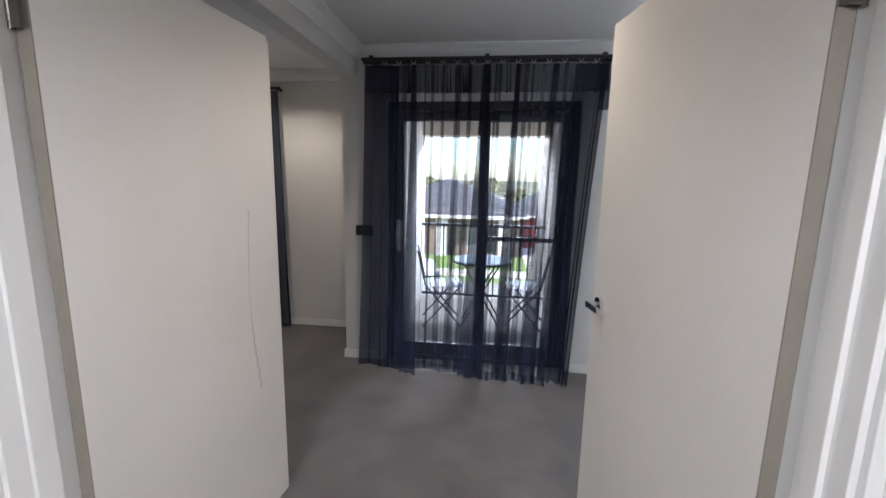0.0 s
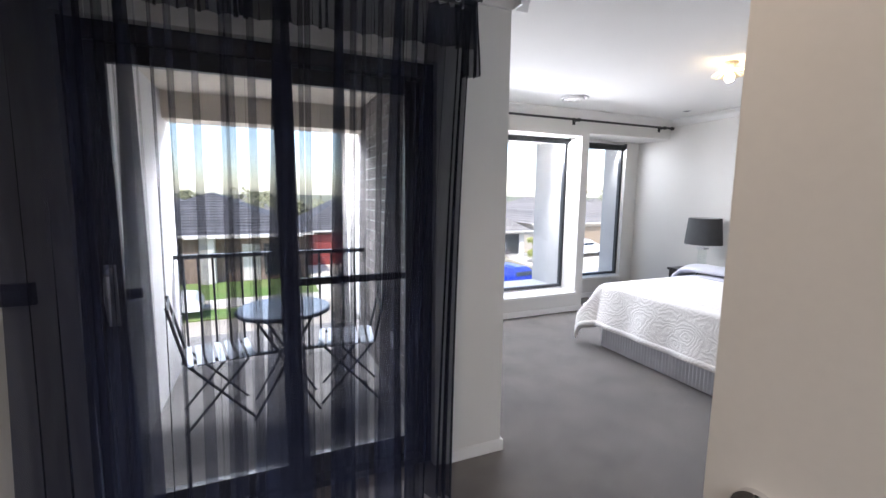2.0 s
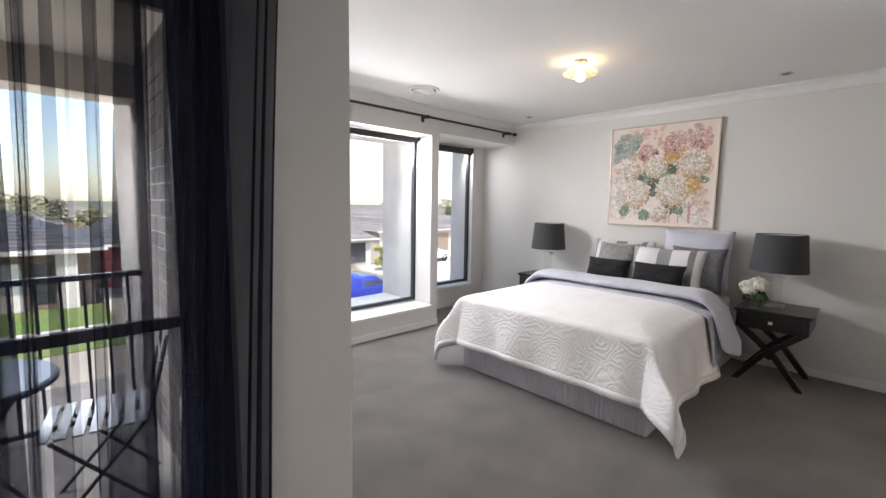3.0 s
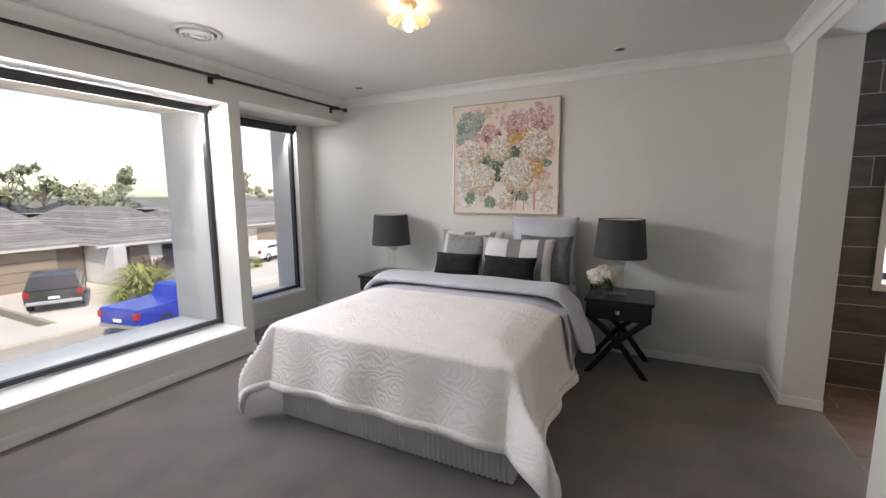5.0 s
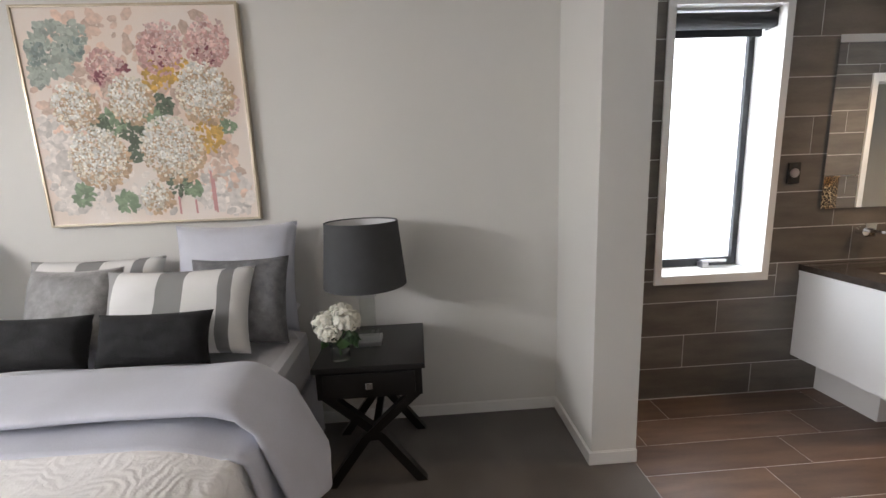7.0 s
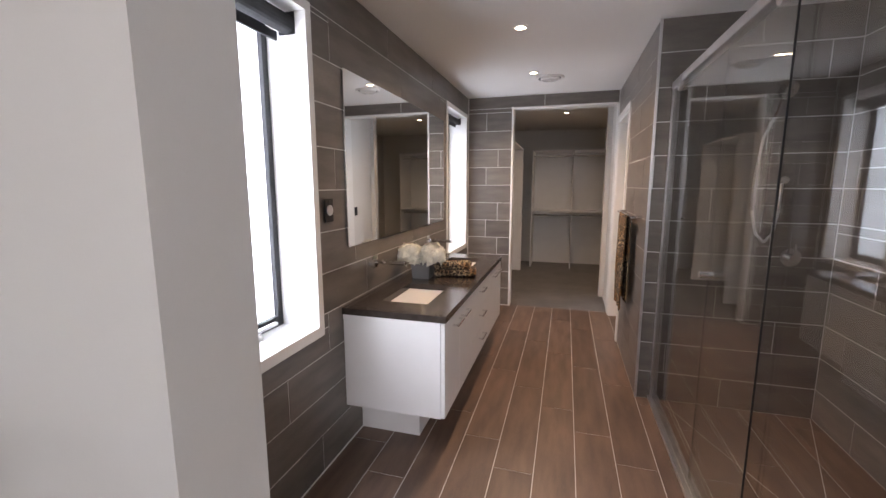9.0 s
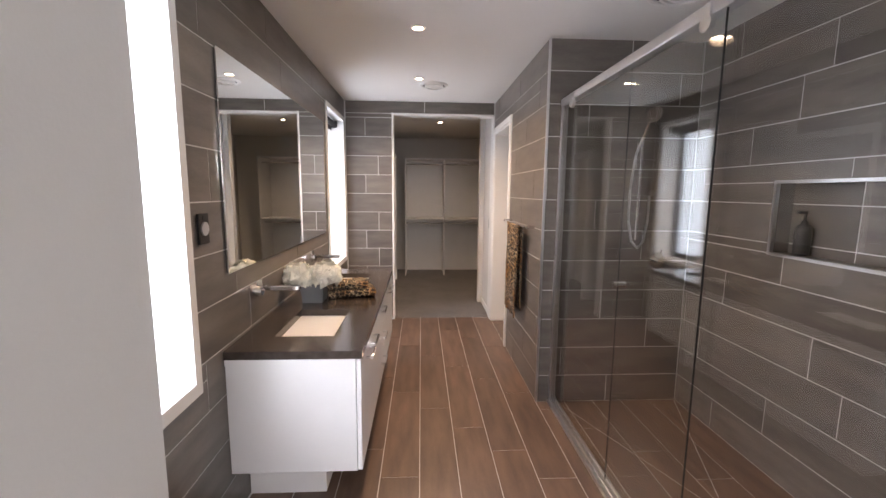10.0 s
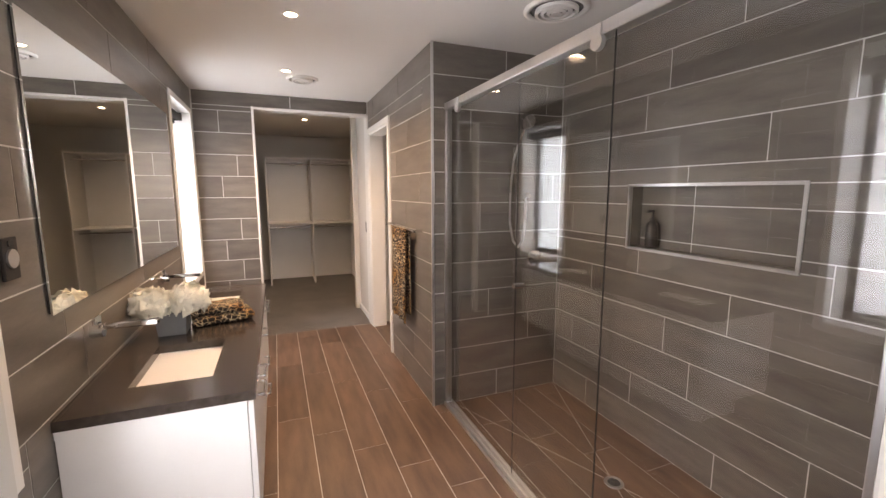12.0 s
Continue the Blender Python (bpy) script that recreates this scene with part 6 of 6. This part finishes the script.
rnd = random.Random(4)
for k in range(34):
    y = rnd.uniform(62, 120)
    across = rnd.uniform(-0.9, 1.25)
    tree(across * y, y, G, rnd.uniform(4.2, 6.2) * (0.7 + y / 220) * (0.72 if across < 0.2 else 1.0), rnd.uniform(2.4, 4.6), 420, 0.42, M_gum, 100 + k, "distant gum tree with a patchy crown")
for k, (x, y) in enumerate(((30, 95), (36, 100), (44, 92), (68, 90))):
    tree(x, y, G, 10.0, 3.4, 500, 0.5, M_gum, 300 + k, "tall distant gum tree with an open crown")
tree(-7.0, 24.5, G, 4.2, 1.6, 900, 0.14, M_lime, 7, "bushy bright green street tree")
tree(17.7, 26.4, G - 1.0, 2.9, 0.75, 1500, 0.10, M_lime, 8, "clipped lime green shrub")


def blades(n, h, seed):
    """A fountain of strap leaves, each bent in three."""
    rn = random.Random(seed)
    vs, fs = [], []
    for _ in range(n):
        a, l = rn.uniform(0, 6.283), h * rn.uniform(0.7, 1.15)
        e = rn.uniform(0.35, 1.35)
        u = Vector((math.cos(a), math.sin(a), 0))
        s = Vector((-u.y, u.x, 0)) * 0.035
        p = [Vector((0, 0, 0)) + u * 0.06, u * l * 0.35 * math.cos(e) + Vector((0, 0, l * 0.5 * math.sin(e) + 0.1)), u * l * 0.75 * math.cos(e) + Vector((0, 0, l * 0.75 * math.sin(e))), u * l * (0.45 + 0.6 * math.cos(e)) + Vector((0, 0, l * 0.62 * math.sin(e)))]
        i = len(vs)
        for q, w_ in zip(p, (0.7, 1, 0.8, 0.1)):
            vs += [q - s * w_, q + s * w_]
        fs += [(i, i + 1, i + 3, i + 2), (i + 2, i + 3, i + 5, i + 4), (i + 4, i + 5, i + 7, i + 6)]
    me = bpy.data.meshes.new("leaves")
    me.from_pydata(vs, [], fs)
    return me


def shrub(x, y, h, mat, seed, label, n=200):
    t = thing("shrub", label, "shrub", pose(x, y, G + 0.1))
    me = blades(n, h, seed)
    me.materials.append(mat)
    ob = new("leaves", me)
    ob.parent = t


shrub(12.0, 24.0, 2.0, M_lime, 1, "fountain of lime and cream flax leaves", 320)
shrub(13.4, 25.4, 2.1, M_rust, 2, "bronze flax with strap leaves", 260)
shrub(10.9, 23.4, 0.9, M_lime, 3, "low lime tuft beside the driveway", 120)
for k, x in enumerate((19.2, 20.1)):
    shrub(x, 25.9, 0.7, M_lime, 10 + k, "small lime shrub on the forecourt", 90)

# ---------------------------------------------------------------- bricks, boards and tiles
CACHE = {}


def piece(name, mat, parent, c, size, bev=0.0):
    """One block centred at c; alike blocks share their mesh."""
    key = (name, mat.name, tuple(round(s, 4) for s in size))
    if key not in CACHE:
        x, y, z = (s / 2 for s in size)
        CACHE[key] = mesh_of(boxes((-x, x, -y, y, -z, z)), name, mat)
    ob = new(name, CACHE[key])
    ob.location = c
    ob.parent = parent
    return ob


bw = struct("wall_brick", boxes((0.66, 0.80, 3.4, 5.34, -0.3, 2.3)), M_mortar, "dark brick balcony wall with pale mortar", "wall")
row = 0
z = -0.06
while z < 2.18:
    y = 3.405 + (0 if row % 2 else -0.12)
    while y < 5.33:
        a, c = max(y, 3.402), min(y + 0.23, 5.335)
        if c - a > 0.03:
            piece("brick", M_brick, bw, (0.663, (a + c) / 2, z + 0.038), (0.022, round(c - a, 3), 0.076))
        y += 0.24
    z += 0.086
    row += 1
dk = struct("floor_balcony", boxes((-0.86, 0.655, 3.4, 5.3, -0.06, -0.05)), M_alu, "weathered grey balcony decking", "deck")
y = 3.41
while y < 5.28:
    piece("deck_board", M_deck, dk, (-0.10, y + 0.043, -0.04), (1.50, 0.086, 0.02))
    y += 0.093


def minus(rect, holes):
    """A rectangle less the holes, as rectangles."""
    out = [rect]
    for h in holes:
        nxt = []
        for a0, a1, b0, b1 in out:
            if h[0] >= a1 or h[1] <= a0 or h[2] >= b1 or h[3] <= b0:
                nxt.append((a0, a1, b0, b1))
                continue
            if h[2] > b0:
                nxt.append((a0, a1, b0, h[2]))
            if h[3] < b1:
                nxt.append((a0, a1, h[3], b1))
            m0, m1 = max(b0, h[2]), min(b1, h[3])
            if h[0] > a0:
                nxt.append((a0, h[0], m0, m1))
            if h[1] < a1:
                nxt.append((h[1], a1, m0, m1))
        out = nxt
    return out


def tile_wall(parent, axis, at, sign, a0, a1, holes, length, start, seed, z0=0.0, z1=None, mat=None, shift=0.0):
    """Courses of long tiles on a wall; the face looks along sign on the axis."""
    z1 = H if z1 is None else z1
    base, pitch = 0.196 + shift, 0.2057
    rows = [(max(z0, base + (k - 1) * pitch), min(z1, base + k * pitch)) for k in range(13)]
    offs = seed if isinstance(seed, tuple) else tuple(((k + seed) * 0.36) % 1.0 for k in range(13))
    for k, (b0, b1) in enumerate(rows):
        if b1 - b0 < 0.01:
            continue
        u = start - 4 * length + (offs[k] if isinstance(seed, tuple) else offs[k] * length)
        while u < a1:
            r0, r1 = max(u, a0), min(u + length, a1)
            u += length
            if r1 - r0 < 0.01:
                continue
            for p in minus((r0, r1, b0, b1), holes):
                g = 0.0026
                su, sv = p[1] - p[0] - 2 * g, p[3] - p[2] - 2 * g
                if su < 0.008 or sv < 0.008:
                    continue
                cu, cv_ = (p[0] + p[1]) / 2, (p[2] + p[3]) / 2
                if axis == "x":
                    piece("tile", mat or M_tile, parent, (at - sign * 0.004, cu, cv_), (0.008, su, sv))
                else:
                    piece("tile", mat or M_tile, parent, (cu, at - sign * 0.004, cv_), (su, 0.008, sv))


T_ = bpy.data.objects
tile_wall(T_["wall_bath_east"], "x", E, -1, YE, 1.21, ((0.17, 0.83, 0.74, 2.23), (-2.92, -2.10, 0.74, 2.23)), 0.94, 0.0, (0.20, -0.30, 0.446, 0.10, 0.60, -0.209, 0.30, -0.021, 0.42, 0.15, -0.009, -0.727, 0.2))
tile_wall(T_["wall_bath_end"], "y", YE, 1, 3.21, E - 0.008, ((3.2, 4.325, -1, 2.32),), 0.94, 0.0, (4.49, 5.1, 4.63, 4.49, 4.63, 4.49, 5.1, 4.63, 4.49, 5.1, 4.63, 3.98, 4.5), shift=0.022)
tile_wall(T_["wall_bath_nib"], "x", 3.2, 1, YE, -1.07, ((-3.04, -2.14, -1, 2.165),), 0.94, -1.562, 2)
tile_wall(T_["wall_bath_nib"], "y", -1.07, 1, 2.18, 3.2, (), 0.94, 2.62, 3)
tile_wall(T_["wall_shower"], "x", 2.18, 1, -1.07, 1.165, (NI,), 0.94, 0.0, (0.242, -0.31, 0.07, -0.098, 0.249, -0.306, 0.03, -0.02, 0.35, -0.308, -0.167, 0.2, 0.4))
tile_wall(T_["wall_shower"], "x", 2.083, 1, NI[0], NI[1], (), 0.94, -0.046, (0,) * 13, NI[2], NI[3])
tile_wall(T_["wall_shower_end"], "y", 1.165, -1, 2.18, 3.115, (), 0.94, 2.62, 1)
for b6 in ((2.075, 2.17, NI[0], NI[1], NI[2] - 0.004, NI[2] + 0.004), (2.075, 2.17, NI[0], NI[1], NI[3] - 0.004, NI[3] + 0.004), (2.075, 2.17, NI[0] - 0.004, NI[0] + 0.004, NI[2], NI[3]), (2.075, 2.17, NI[1] - 0.004, NI[1] + 0.004, NI[2], NI[3])):
    piece("tile", M_tile, T_["wall_shower"], ((b6[0] + b6[1]) / 2, (b6[2] + b6[3]) / 2, (b6[4] + b6[5]) / 2), (b6[1] - b6[0], b6[3] - b6[2], b6[5] - b6[4]))
struct("corner_trim", boxes((3.188, 3.204, -1.078, -1.066, 0, H), bev=0.001), M_satin, "silver tile edge trim", "trim")

fb_ = T_["floor_bath"]
for k in range(14):
    x, x1 = max(2.18, 2.171 + k * 0.2056), min(2.171 + (k + 1) * 0.2056, E)
    if x1 - x < 0.012:
        continue
    inside = x1 < 3.13
    y = -0.31 + (9 - k) * 0.245 - 7 * 0.94
    while y < 1.21:
        r0, r1 = max(y, -3.1 if not inside else -1.07), min(y + 0.94, 1.20 if not inside else 1.165)
        if r1 - r0 > 0.012:
            piece("tile", M_ftile, fb_, ((x + x1) / 2, (r0 + r1) / 2, -0.003), (round(x1 - x - 0.004, 4), round(r1 - r0 - 0.004, 4), 0.008))
        y += 0.94
# falls to the drain: thin diagonal joints
bm = bmesh.new()
for q in ((2.19, -1.06), (3.05, -1.06), (2.19, 1.155), (3.05, 1.155)):
    a, c = Vector((2.6, 0.02, 0.0016)), Vector((*q, 0.0016))
    s = (c - a).cross(Vector((0, 0, 1))).normalized() * 0.0018
    bm.faces.new([bm.verts.new(p) for p in (a - s, c - s, c + s, a + s)])
part("fall_joint", bm, M_grout, fb_, "diagonal grout joints falling to the drain")
